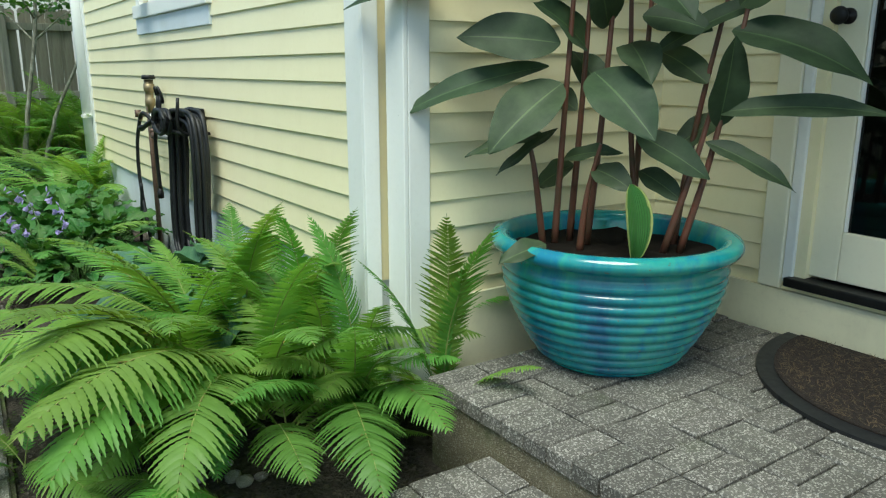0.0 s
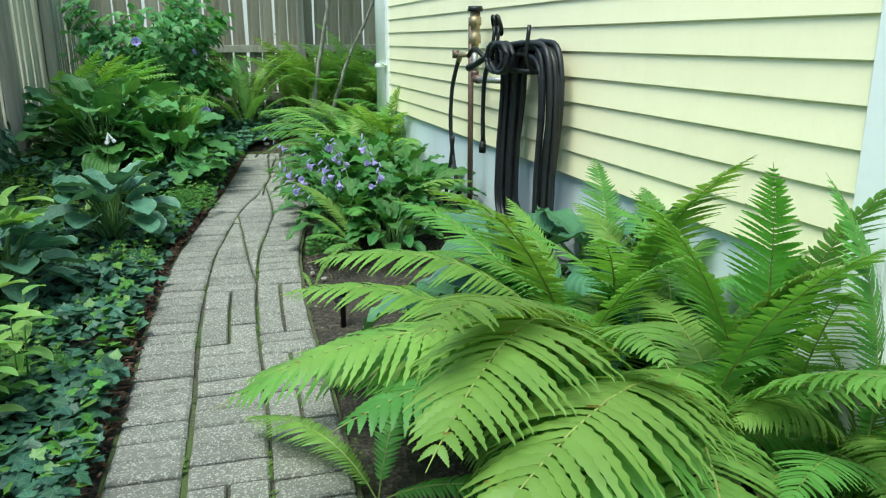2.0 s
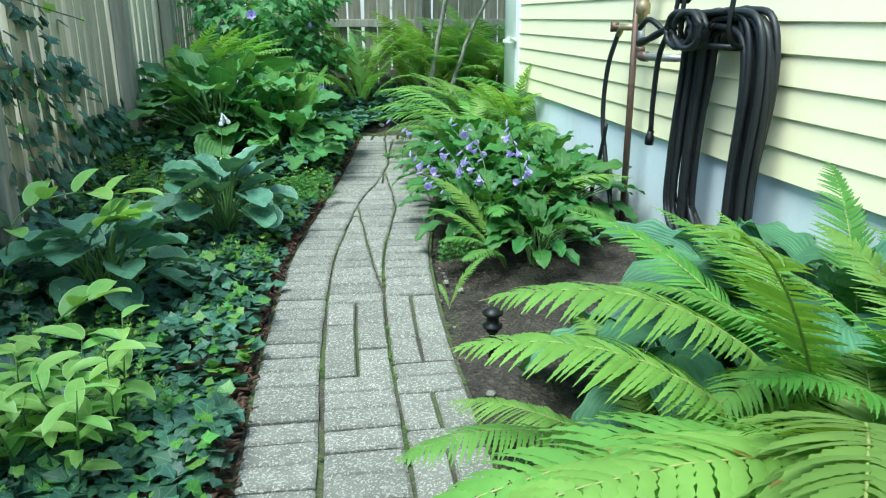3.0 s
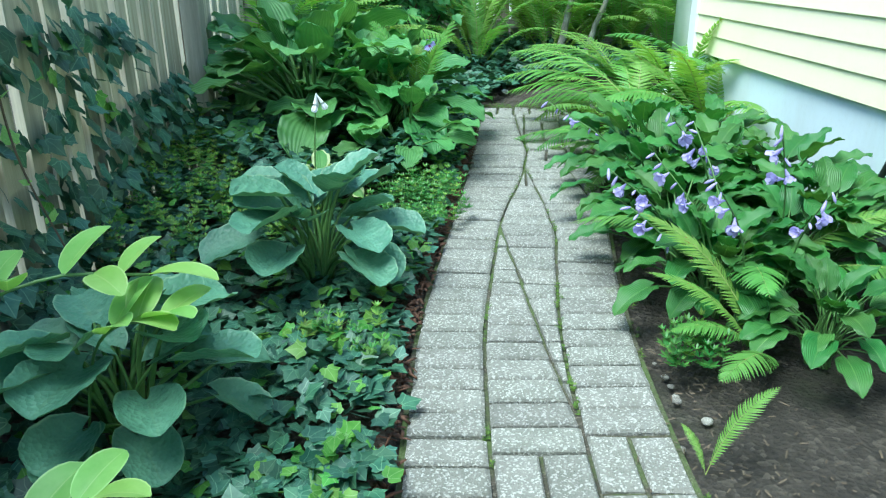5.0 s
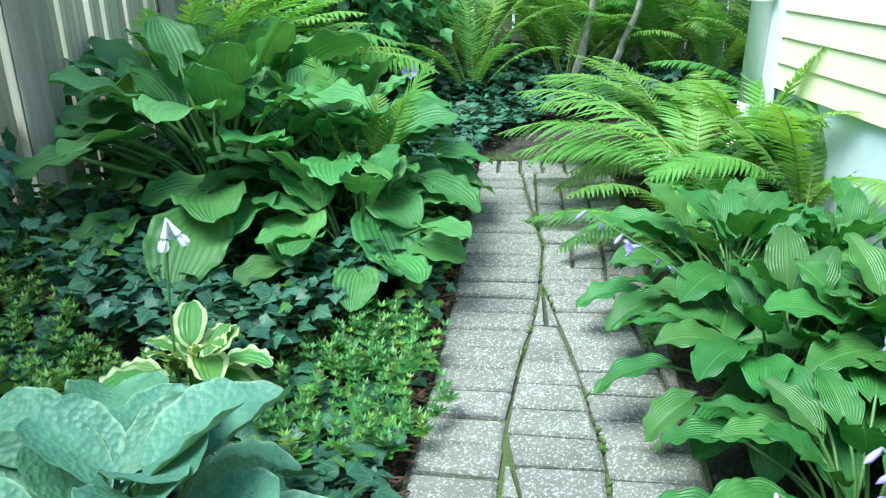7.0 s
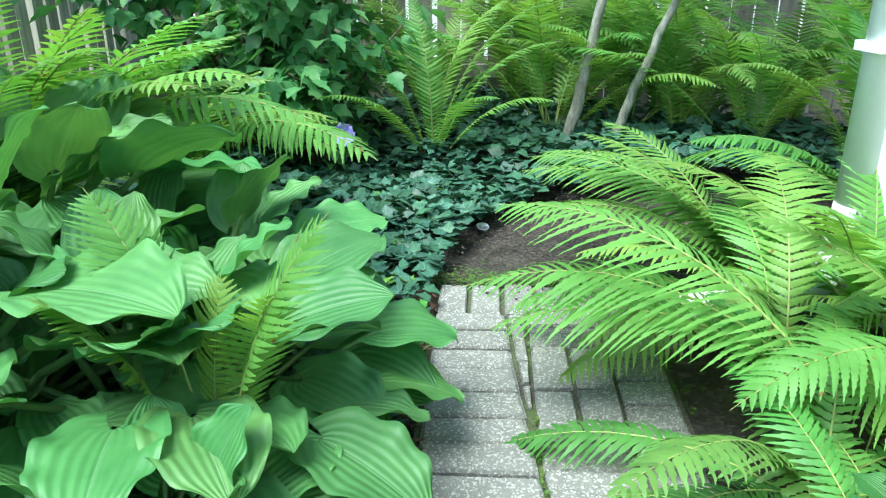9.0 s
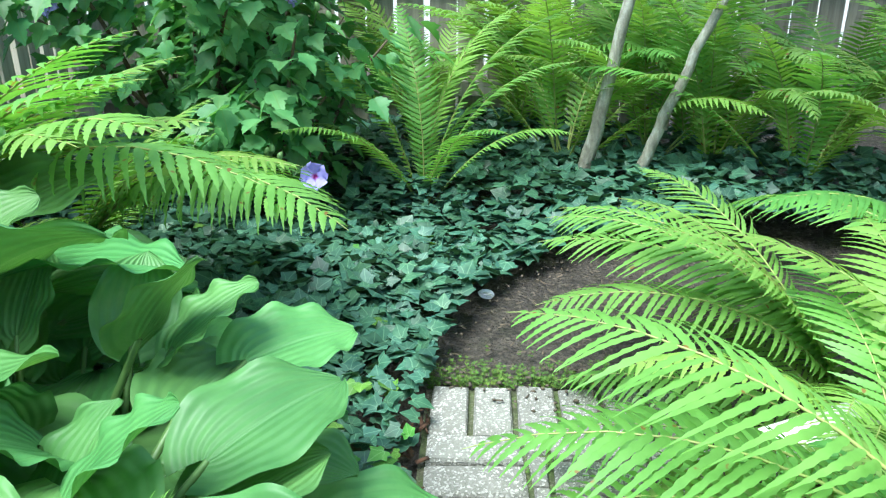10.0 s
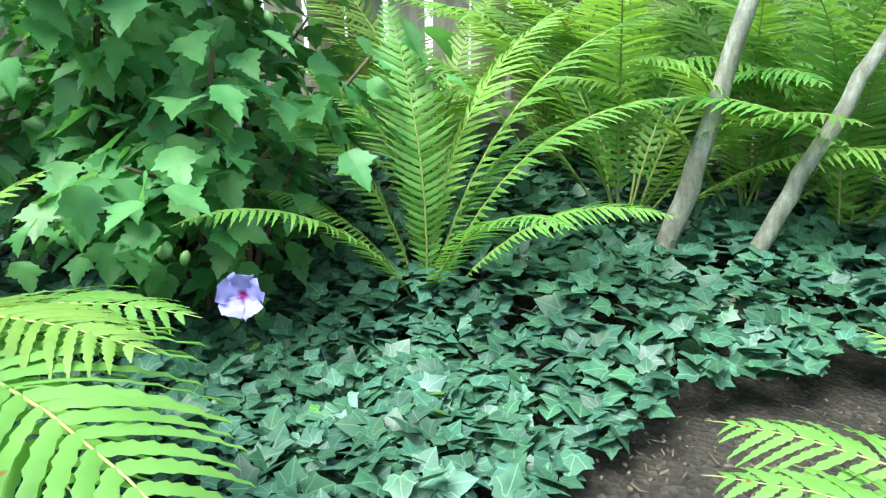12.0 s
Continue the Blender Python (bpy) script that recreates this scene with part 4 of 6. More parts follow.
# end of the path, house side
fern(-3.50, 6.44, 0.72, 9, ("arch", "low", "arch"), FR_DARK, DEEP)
leaning_fern(-3.72, 7.36, ((-4.53, 7.46, 0.48), (-4.37, 7.66, 0.58), (-4.51, 7.31, 0.50), (-4.17, 6.99, 0.64), (-4.25, 7.09, 0.66), (-4.46, 7.14, 0.50), (-4.40, 7.00, 0.40)), FR_WIDE, 4, 0.7, YELLOW)
leaning_fern(-3.42, 6.66, ((-4.34, 6.67, 0.53), (-4.30, 6.43, 0.40), (-4.20, 6.37, 0.34)), FR_WIDE, 1, 0.6, YELLOW)
fern(-3.62, 6.98, 0.84, 10, ("arch", "low", "arch"), FR_LIGHT, YELLOW)
fern(-3.42, 7.30, 0.95, 10, ("vase", "arch", "vase"), FR_LIGHT, YELLOW)
fern(-3.15, 6.95, 0.88, 9, ("vase", "arch"), FR_LIGHT, YELLOW)
fern(-3.72, 7.22, 0.66, 11, ("arch", "low"), FR_LIGHT, YELLOW)
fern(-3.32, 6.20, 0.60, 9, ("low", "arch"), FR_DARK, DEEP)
fern(-3.35, 7.95, 1.1, 12, ("up", "arch"), FR, BRIGHT)
# fence side behind the large hosta
LEAN = "yellow-green fern leaning over large hosta leaves"
leaning_fern(-6.26, 6.50, ((-5.16, 6.59, 0.94), (-5.27, 6.87, 0.78), (-5.10, 6.40, 0.84), (-5.08, 6.13, 0.70), (-5.45, 6.40, 1.03), (-5.30, 6.72, 0.90), (-5.55, 7.05, 0.90), (-5.00, 6.50, 0.86), (-5.35, 6.75, 1.00), (-5.20, 6.22, 0.95), (-4.98, 6.72, 0.70)), FR_WIDE, 3, 0.8, LEAN)
leaning_fern(-6.12, 6.98, ((-5.32, 7.28, 0.56), (-5.02, 6.90, 0.56), (-4.89, 6.92, 0.55), (-5.20, 7.10, 0.62), (-5.35, 6.95, 0.72), (-5.75, 7.36, 0.72)), FR_WIDE, 2, 0.55, LEAN)
leaning_fern(-6.02, 6.20, ((-5.40, 5.95, 0.98), (-5.30, 6.30, 1.02), (-5.48, 5.72, 0.92), (-5.42, 6.12, 1.08), (-5.30, 6.05, 0.90)), FR_WIDE, 3, 0.7, LEAN)
FR_STALK = {"up": [frond("frond", FERN_LIGHT, L=1.0, lean0=2, lean1=26 + 10 * k, power=2.4, width=0.15, pairs=22, sway=0.12 * (-1) ** k, seed=450 + k, bare=0.58, droop=0.2, seg=12, fill=0.46) for k in range(3)]}
fern(-4.46, 5.72, 0.76, 5, ("up",), FR_STALK, "small fern growing up through hosta leaves")
# back ferns before the fence
leaning_fern(-5.38, 8.14, ((-4.75, 8.15, 0.55), (-4.78, 8.22, 0.80), (-5.72, 7.84, 0.55), (-5.52, 8.20, 0.98), (-5.16, 8.50, 0.96), (-4.88, 8.45, 0.97), (-5.63, 7.98, 0.84)), FR_BACK, 6, 0.85, "tall light green fern rising from ivy", ("vase",))
for x, y, s, kind in ((-4.38, 9.1, 1.2, FR_WALL), (-5.05, 8.95, 1.2, FR_BACK), (-4.0, 8.95, 1.15, FR_BACK), (-5.85, 8.95, 1.15, FR_BACK), (-3.45, 8.75, 1.2, FR_BACK), (-4.6, 9.5, 1.3, FR_WALL),
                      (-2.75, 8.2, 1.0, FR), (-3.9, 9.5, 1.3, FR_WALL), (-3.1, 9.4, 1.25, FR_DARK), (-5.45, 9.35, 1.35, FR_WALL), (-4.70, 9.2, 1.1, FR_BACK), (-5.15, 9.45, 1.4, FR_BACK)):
    fern(x, y, s, 11, ("vase", "vase", "up"), kind, "tall green fern before the board fence")

# ---- hostas ----
def hosta_set(mat, stem_mat, L, W, reach, rise, seed, **kw):
    """Leaves of a hosta in three rings: inner upright, middle, outer drooping."""
    rings = []
    for ring, (rc, rs, tilt, sc, bend) in enumerate(((0.35, 1.0, 48, 0.85, 0.5), (0.72, 0.86, 20, 1.0, 0.7), (1.0, 0.58, 0, 0.98, 0.75))):
        tilt += kw.get("raise_", 0) - (kw.get("flat", 0) if ring == 0 else kw.get("slope", 0))
        rings.append([stalk_leaf("leaf", blade(L * sc, W * sc, bend=bend * kw.get("droop", 1.0), seed=seed + 7 * ring + i, base=kw.get("base", 0.5), tip=kw.get("tip", 0.75), lobe=kw.get("lobe", 0.16),
                                               fold=kw.get("fold", 0.22), wave=kw.get("wave", 0.0), nw=kw.get("nw", 3) + i * 0.5, rib=kw.get("rib", 0.0), nrib=kw.get("nrib", 5), cup=kw.get("cup", 0.0),
                                               twist=(0.15, -0.2, 0.05)[i], nt=kw.get("nt", 14), ns=kw.get("ns", 12)),
                                 reach * rc, rise * rs, tilt + (0, 9, -8)[i], mat, stem_mat, kw.get("stem", 0.007), seed)
                      for i in range(3)])
    return rings


def hosta(x, y, rings, counts, label, scale=1.0, z=None, rz=0.0, group="hostas in the garden beds", jitter=0.12, roll=9):
    base = (x, y, (ground_z(y) - 0.01) if z is None else z)
    ob = thing("hosta", base, label, "hosta", group)
    for ring, n in enumerate(counts):
        for i in range(n):
            az = rz + 360 * (i + 0.5 * (ring % 2) + RNG.uniform(-0.3, 0.3)) / n
            sc = scale * RNG.uniform(1 - jitter, 1 + jitter)
            put("leaf", RNG.choice(rings[ring]), ob, pose(RNG.uniform(-0.03, 0.03), RNG.uniform(-0.03, 0.03), 0, RNG.uniform(-roll, roll), RNG.uniform(-8, 8), az) @ Matrix.Scale(sc, 4))
    return ob


BIG = hosta_set(HOSTA_GREEN, PETIOLE, 0.222, 0.098, 0.42, 0.50, 1000, raise_=13, flat=8, slope=16, droop=0.6, cup=0.06, fold=0.16, wave=0.009, nw=2.4, rib=0.0005, nrib=9, stem=0.010, ns=26, nt=24, lobe=0.22, base=0.40, tip=0.66)
BLUE = hosta_set(HOSTA_BLUE, PETIOLE, 0.155, 0.077, 0.20, 0.33, 1100, raise_=0, flat=22, slope=9, wave=0.003, cup=0.42, fold=0.06, base=0.38, tip=0.38, lobe=0.28, droop=0.35, stem=0.007)
MID = hosta_set(HOSTA_MID, PETIOLE, 0.168, 0.054, 0.25, 0.30, 1200, wave=0.007, nw=2.5, base=0.5, tip=0.8, droop=1.1, stem=0.005)
EDGED = hosta_set(HOSTA_EDGED, PETIOLE, 0.12, 0.042, 0.08, 0.13, 1300, wave=0.006, base=0.55, tip=0.65, stem=0.004, fold=0.3)
LUSH = hosta_set(HOSTA_BROAD, PETIOLE, 0.36, 0.11, 0.30, 0.36, 1400, slope=14, flat=24,  wave=0.012, cup=0.1, stem=0.010)

BIGLAB = "large ribbed green hosta with wavy-edged leaves"
hosta(-4.68, 5.80, BIG, (10, 16, 18), BIGLAB, 0.99, roll=11)
hosta(-4.36, 5.50, BIG, (5, 8, 9), BIGLAB, 0.74, rz=10, roll=11)
hosta(-5.06, 5.62, BIG, (10, 16, 17), BIGLAB, 1.2, rz=20, roll=12)
hosta(-5.42, 5.95, BIG, (9, 12, 10), BIGLAB, 1.25, rz=70, roll=15)
hosta(-4.90, 6.12, BIG, (8, 12, 12), BIGLAB, 0.92, rz=50, roll=17)
BLUELAB = "blue-green hosta with cupped puckered leaves in ivy"
hosta(-3.84, 4.22, BLUE, (9, 11, 10), BLUELAB, 1.05, jitter=0.16)
hosta(-3.64, 3.28, BLUE, (9, 10, 9), BLUELAB, 1.0, rz=33, jitter=0.16)
for x, y, s, r in ((-3.02, 5.42, 1.0, 0), (-3.22, 5.80, 1.05, 40), (-2.82, 5.02, 0.95, 15), (-2.62, 4.72, 0.85, 70), (-2.78, 5.50, 1.05, 25), (-2.98, 6.02, 1.0, 60), (-2.45, 4.95, 0.9, 10), (-3.28, 6.12, 0.8, 80), (-2.36, 5.16, 1.0, 50), (-2.55, 5.48, 1.05, 5), (-2.28, 4.56, 0.7, 35)):
    hosta(x, y, MID, (10, 16, 17), "mid-green hosta with pointed leaves beside the path", s, rz=r)
hosta(-4.21, 4.68, EDGED, (5, 6, 5), "small white-edged variegated hosta in ivy", 1.0, z=ground_z(4.7) + 0.10)
LUSHLAB = "broad blue-green hosta leaves under the ferns"
hosta(-1.34, 3.80, LUSH, (3, 7, 7), LUSHLAB, 0.95)
hosta(-1.52, 3.42, LUSH, (2, 5, 5), LUSHLAB, 0.82, rz=40)
hosta(-1.10, 3.74, LUSH, (3, 6, 5), LUSHLAB, 1.08, rz=10)

# ---- ivy and creepers ----
IVY_OUT = [(0, 0), (0.18, -0.13), (0.40, -0.08), (0.41, 0.10), (0.61, 0.34), (0.38, 0.44), (0.27, 0.62), (0.0, 0.95), (-0.27, 0.62), (-0.38, 0.44), (-0.61, 0.34), (-0.41, 0.10), (-0.40, -0.08), (-0.18, -0.13)]


def ivy_leaf_data(m, size, r):
    """A five-lobed leaf, gently folded, as vertices placed by m."""
    fold = r.uniform(-0.04, 0.16)
    pts = [(0, 0.36, 0.02)] + [(x * r.uniform(0.9, 1.1), y, fold * abs(x) - 0.12 * y * y) for x, y in IVY_OUT]
    return [m @ (Vector(p) * size) for p in pts]


IVY_F = [(0, 1 + i, 1 + (i + 1) % len(IVY_OUT)) for i in range(len(IVY_OUT))]
IVY_UV = [(0.5, 0.36)] + [(0.5 + x, max(y, 0.0)) for x, y in IVY_OUT]


class Stuff:
    """Many small leaves joined in one mesh."""

    def __init__(self):
        self.v, self.f, self.u = [], [], []

    def add(self, verts, faces, uvs):
        n = len(self.v)
        self.v += verts
        self.f += [tuple(i + n for i in f) for f in faces]
        self.u += uvs

    def make(self, name, mat, label="", category="", parent=None):
        me = mesh_of(name, self.v, self.f, [mat], self.u, None, True)
        ob = put(name, me, parent, world_space=parent is not None)
        return tagged(ob, label, category, kind="stuff")


def inside(x, y, poly):
    hit = False
    for (x0, y0), (x1, y1) in zip(poly, poly[1:] + poly[:1]):
        if (y0 > y) != (y1 > y) and x < (x1 - x0) * (y - y0) / (y1 - y0) + x0:
            hit = not hit
    return hit


def facing(x, y, z, r, tilt=42, lean=(0, 0)):
    """A pose for a leaf that lies face up, tilted at random."""
    return pose(x, y, z, r.gauss(lean[0], tilt / 2), r.gauss(lean[1], tilt / 2), r.uniform(0, 360))


def left_of_path(x, y, m=0.03):
    """How far (x, y) lies to the left of the path's left edge."""
    ex = float(np.interp(y, [p.y for p in LEFT_EDGE], [p.x for p in LEFT_EDGE]))
    return (ex - x) * 0.88 - m


ir = random.Random(21)
ivy, young = Stuff(), Stuff()
BED = [H(-1.4, FV + 0.05)[:2], H(FU - 0.1, FV + 0.05)[:2], (-6.2, 8.9), (-5.0, 7.65), (-4.92, 7.1), (-4.8, 6.9)] + [(p.x, p.y) for p in LEFT_EDGE[::-20] if p.y > 1.2]
bx = [p[0] for p in BED]
by = [p[1] for p in BED]
made = 0
while made < 17500:
    x, y = ir.uniform(min(bx), max(bx)), ir.uniform(1.4, max(by))
    if not inside(x, y, BED):
        continue
    d = left_of_path(x, y)
    if y < 6.9 and d < ir.uniform(-0.03, 0.06):
        continue
    u_, v_ = house_uv(x, y)
    bank = max(0.0, (0.55 - (v_ - FV)) / 0.55)
    z = ground_z(y) + 0.015 + 0.11 * (noise.noise((x * 2.2, y * 2.2, 3)) + 0.5) * ir.uniform(0.4, 1.0) + 0.22 * bank * ir.random()
    if abs(x + 4.75) < 0.6 and abs(y - 5.15) < 0.38:
        z += 0.16 * ir.uniform(0.3, 1.0)
    size = ir.uniform(0.036, 0.064)
    if d < 0.16 and y < 6.9 and ir.random() < 0.13 or ir.random() < (0.12 if y < 6 and bank > 0 else 0.07 if y < 6 else 0.02):
        young.add(ivy_leaf_data(facing(x, y, z + 0.015, ir), size * 0.85, ir), IVY_F, IVY_UV)
    else:
        ivy.add(ivy_leaf_data(facing(x, y, z, ir), size, ir), IVY_F, IVY_UV)
    made += 1
# ivy bed across the end of the path: nearest leaves singly, the rest joined
END_BED = [(-6.4, 7.6), (-5.6, 6.9), (-4.78, 6.98), (-4.67, 6.85), (-4.77, 7.18), (-4.82, 7.43), (-4.80, 7.68), (-4.66, 7.98), (-4.44, 8.18), (-4.1, 8.42), (-3.7, 8.5), (-2.6, 8.7), (-2.4, 9.4), (-6.4, 9.6)]
ivy_bed = thing("ivy_bed", (-5.0, 7.8, ground_z(7.8)), "dense dark green ivy leaves over shaded soil", "ivy", kind="stuff")
leaf_meshes = [mesh_of("ivy_leaf", ivy_leaf_data(Matrix.Identity(4), 1.0, random.Random(50 + k)), IVY_F, [IVY_PART], IVY_UV, None, True) for k in range(8)]
singles, made = 0, 0
while made < 8200:
    x, y = ir.uniform(-6.4, -2.4), ir.uniform(6.9, 9.6)
    if not inside(x, y, END_BED):
        continue
    made += 1
    z = ground_z(y) + 0.03 + 0.10 * (noise.noise((x * 2.5, y * 2.5, 9)) + 0.5) * ir.uniform(0.3, 1.0) + 0.10 * min(max((y - 7.7) / 0.7, 0), 1) * ir.uniform(0.5, 1.0)
    size = ir.uniform(0.042, 0.075)
    m = facing(x, y, z, ir, 38, (12, 0))
    if singles < 290 and -5.6 < x < -4.6 and 7.0 < y < 8.25 and ir.random() < 0.6:
        ob = put("ivy_leaf", leaf_meshes[singles % 8], ivy_bed)
        ob.matrix_parent_inverse = ivy_bed.matrix_basis.inverted()
        ob.matrix_basis = m @ Matrix.Scale(size, 4)
        singles += 1
    else:
        ivy.add(ivy_leaf_data(m, size, ir), IVY_F, IVY_UV)
# ivy climbing the fence
made = 0
while made < 1500:
    u = ir.uniform(-1.2, 4.6)
    top = 2.0 - 0.42 * max(0, u - 1.4) + 0.35 * noise.noise((u * 1.3, 0, 5))
    z = ir.uniform(0.0, max(top, 0.25))
    if ir.random() < (z / max(top, 0.3)) ** 2 * 0.8 or noise.noise((u * 3, z * 3, 8)) < -0.22:
        continue
    p = H(u, FV + 0.03 + ir.uniform(0.0, 0.12) * (1 - z / 2), z + ground_z(H(u, FV)[1]))
    n_ = Vector(H(0, 1)) - Vector(H(0, 0))
    n_.z = 0.75
    m = Matrix.Translation(p) @ n_.to_track_quat("Z", "Y").to_matrix().to_4x4() @ pose(0, 0, 0, ir.gauss(0, 18), ir.gauss(0, 18), ir.gauss(180, 50))
    (young if ir.random() < 0.04 else ivy).add(ivy_leaf_data(m, ir.uniform(0.05, 0.095), ir), IVY_F, IVY_UV)
    made += 1
ivy.make("ivy", IVY, "dark green ivy carpet over the bed and fence", "ivy")
young.make("young_ivy", IVY_LIME, "lime green young ivy shoots along the path edge", "ivy")

SPRIG_F = [(0, 1, 2, 3)]
SPRIG_UV = [(0.5, 0), (0.9, 0.5), (0.5, 1), (0.1, 0.5)]


def sprig(st, x, y, z, size, r, n=7, layers=3):
    """A little upright stem with whorls of narrow leaves."""
    lean = Vector((r.gauss(0, 0.25), r.gauss(0, 0.25), 1)).normalized()
    for k in range(layers):
        c = Vector((x, y, z)) + lean * size * 1.1 * k
        for i in range(n):
            a = 2 * math.pi * (i + 0.5 * k) / n + r.uniform(-0.2, 0.2)
            ln = size * (1.15 - 0.22 * k) * r.uniform(0.8, 1.15)
            d = Vector((math.cos(a), math.sin(a), 0.35 + 0.25 * k))
            s = Vector((-math.sin(a), math.cos(a), 0)) * ln * 0.2
            st.add([c, c + d * ln * 0.5 + s, c + d * ln, c + d * ln * 0.5 - s], SPRIG_F, SPRIG_UV)


cre, cre2 = Stuff(), Stuff()
for cx, cy, rad, n, lime in ((-3.92, 4.92, 0.24, 110, 0.12), (-4.05, 5.15, 0.2, 70, 0.1), (-4.45, 4.55, 0.28, 130, 0.5), (-4.9, 4.55, 0.36, 170, 0.5), (-5.15, 4.85, 0.3, 150, 0.6), (-4.55, 3.95, 0.3, 90, 0.5), (-5.35, 4.45, 0.32, 200, 0.6), (-5.05, 4.15, 0.32, 180, 0.6), (-4.75, 3.55, 0.3, 130, 0.5), (-2.95, 2.62, 0.22, 30, 0.5),
                             (-3.3, 2.85, 0.25, 40, 0.5), (-2.58, 4.3, 0.09, 30, 0.2), (-3.45, 3.9, 0.15, 20, 0.3), (-5.35, 5.0, 0.2, 60, 0.8)):
    for _ in range(n):
        a, q = ir.uniform(0, 6.28), rad * math.sqrt(ir.random())
        x, y = cx + q * math.cos(a), cy + q * math.sin(a)
        if house_uv(x, y)[1] < FV + 0.05:
            continue
        z = ground_z(y) + 0.06 + 0.045 * (1 - q / rad) * ir.random() + 0.03 * noise.noise((x * 9, y * 9, 2))
        z += 0.2 * max(0.0, (0.55 - (house_uv(x, y)[1] - FV)) / 0.55)
        sprig(cre2 if ir.random() < lime else cre, x, y, z, ir.uniform(0.016, 0.028), ir)
cre.make("creeper", CREEPER, "small-leaved green ground cover among ivy", "ground cover")
cre2.make("pale_creeper", CREEPER_LIME, "lime green small-leaved ground cover among ivy", "ground cover")

moss = Stuff()
for k in range(900):
    if k < 420:
        x, y = path_at(PATH_LEN - 0.002, RNG.uniform(-0.02, PATH_W))
        q = abs(RNG.gauss(0, 0.06))
        x, y = x - 0.43 * q, y + 0.9 * q
    else:
        s_ = RNG.uniform(S_FROM + 0.3, PATH_LEN)
        o_ = RNG.choice((PATH_W + abs(RNG.gauss(0, 0.03)), PATH_W + abs(RNG.gauss(0, 0.03)), b_left(s_) + RNG.gauss(0, 0.004), b_mid(s_) + RNG.gauss(0, 0.004), b_mid(s_) + RNG.gauss(0, 0.004)))
        if noise.noise((s_ * 2.5, o_ * 9, 4)) < -0.05:
            continue
        x, y = path_at(s_, o_)
    sprig(moss, x, y, ground_z(y) - 0.012 + RNG.uniform(0, 0.006), RNG.uniform(0.006, 0.011), ir, 6, 2)
MOSS = leaf_mat("moss_green", (0.06, 0.12, 0.015), (0.12, 0.20, 0.03), "island", 0.6, 0.7, 0.2, 20, hue=0.05)
moss.make("moss", MOSS, "green moss tufts in joints and at the path's end", "moss")

# lime shoots over the near blue hosta
shoot = thing("lime_shoot", (-3.80, 3.34, ground_z(3.2)), "lime green leafy shoot arching over a hosta", "plant")
SHOOT_LEAF = [mesh_of("leaf", *(lambda b: (b[0], b[1], [LIME_LEAF], b[2]))(blade(0.115, 0.031, 10, 8, 0.55, 0.55, fold=0.28, bend=0.6, seed=s)), None, True) for s in (5, 6, 7)]
for pts, ks in (([(-3.72, 2.92, 0.20), (-3.68, 2.98, 0.44), (-3.60, 3.13, 0.51), (-3.48, 3.28, 0.49)], (3, 5, 6, 8, 9, 10, 11)),
                ([(-3.62, 3.16, 0.10), (-3.56, 3.17, 0.32), (-3.50, 3.20, 0.40), (-3.44, 3.26, 0.40)], (6, 7, 8, 9, 10, 11)),
                ([(-3.42, 2.80, 0.02), (-3.40, 2.84, 0.12), (-3.36, 2.90, 0.19), (-3.30, 2.96, 0.22)], (4, 6, 8, 10, 11))):
    P = spline([Vector(p) - shoot.matrix_basis.translation for p in pts], 12)
    put("stem", tube("stem", P, 0.0035, PETIOLE, 6), shoot)
    for k, i in enumerate(ks):
        put("leaf", SHOOT_LEAF[k % 3], shoot, Matrix.Translation(P[i]) @ pose(0, 0, 0, RNG.uniform(-15, 15), RNG.uniform(-55, -10), 40 + (60 if k % 2 else -50) * (0.2 if i == 11 else 1) + RNG.uniform(-15, 15)) @ Matrix.Scale(RNG.uniform(1.05, 1.35), 4))

vine = thing("vine", H(2.0, FV + 0.1, 0.9), "thin trailing vine with young leaves before the fence", "vine")
VINE_LEAF = mesh_of("leaf", ivy_leaf_data(Matrix.Identity(4), 1.0, random.Random(90)), IVY_F, [LIME_LEAF], IVY_UV, None, True)
for pts in ([H(0.2, FV + 0.12, 1.75), H(1.2, FV + 0.22, 1.42), H(2.2, FV + 0.25, 1.22), H(3.4, FV + 0.24, 1.10)], [H(0.6, FV + 0.1, 1.9), H(1.5, FV + 0.2, 1.62), H(2.4, FV + 0.24, 1.58), H(3.0, FV + 0.22, 1.66)],
            [H(2.6, FV + 0.1, 1.2), H(2.65, FV + 0.14, 0.9), H(2.7, FV + 0.14, 0.6), H(2.75, FV + 0.2, 0.3)]):
    P = spline(pts, 24)
    stem = put("stem", tube("stem", P, 0.0032, TWIG, 6), vine, world_space=True)
    for i in range(2, 24, 3):
        put("leaf", VINE_LEAF, stem, Matrix.Translation(P[i]) @ pose(0, 0, 0, RNG.uniform(20, 70), RNG.uniform(-30, 30), RNG.uniform(0, 360)) @ Matrix.Scale(RNG.uniform(0.03, 0.06), 4))

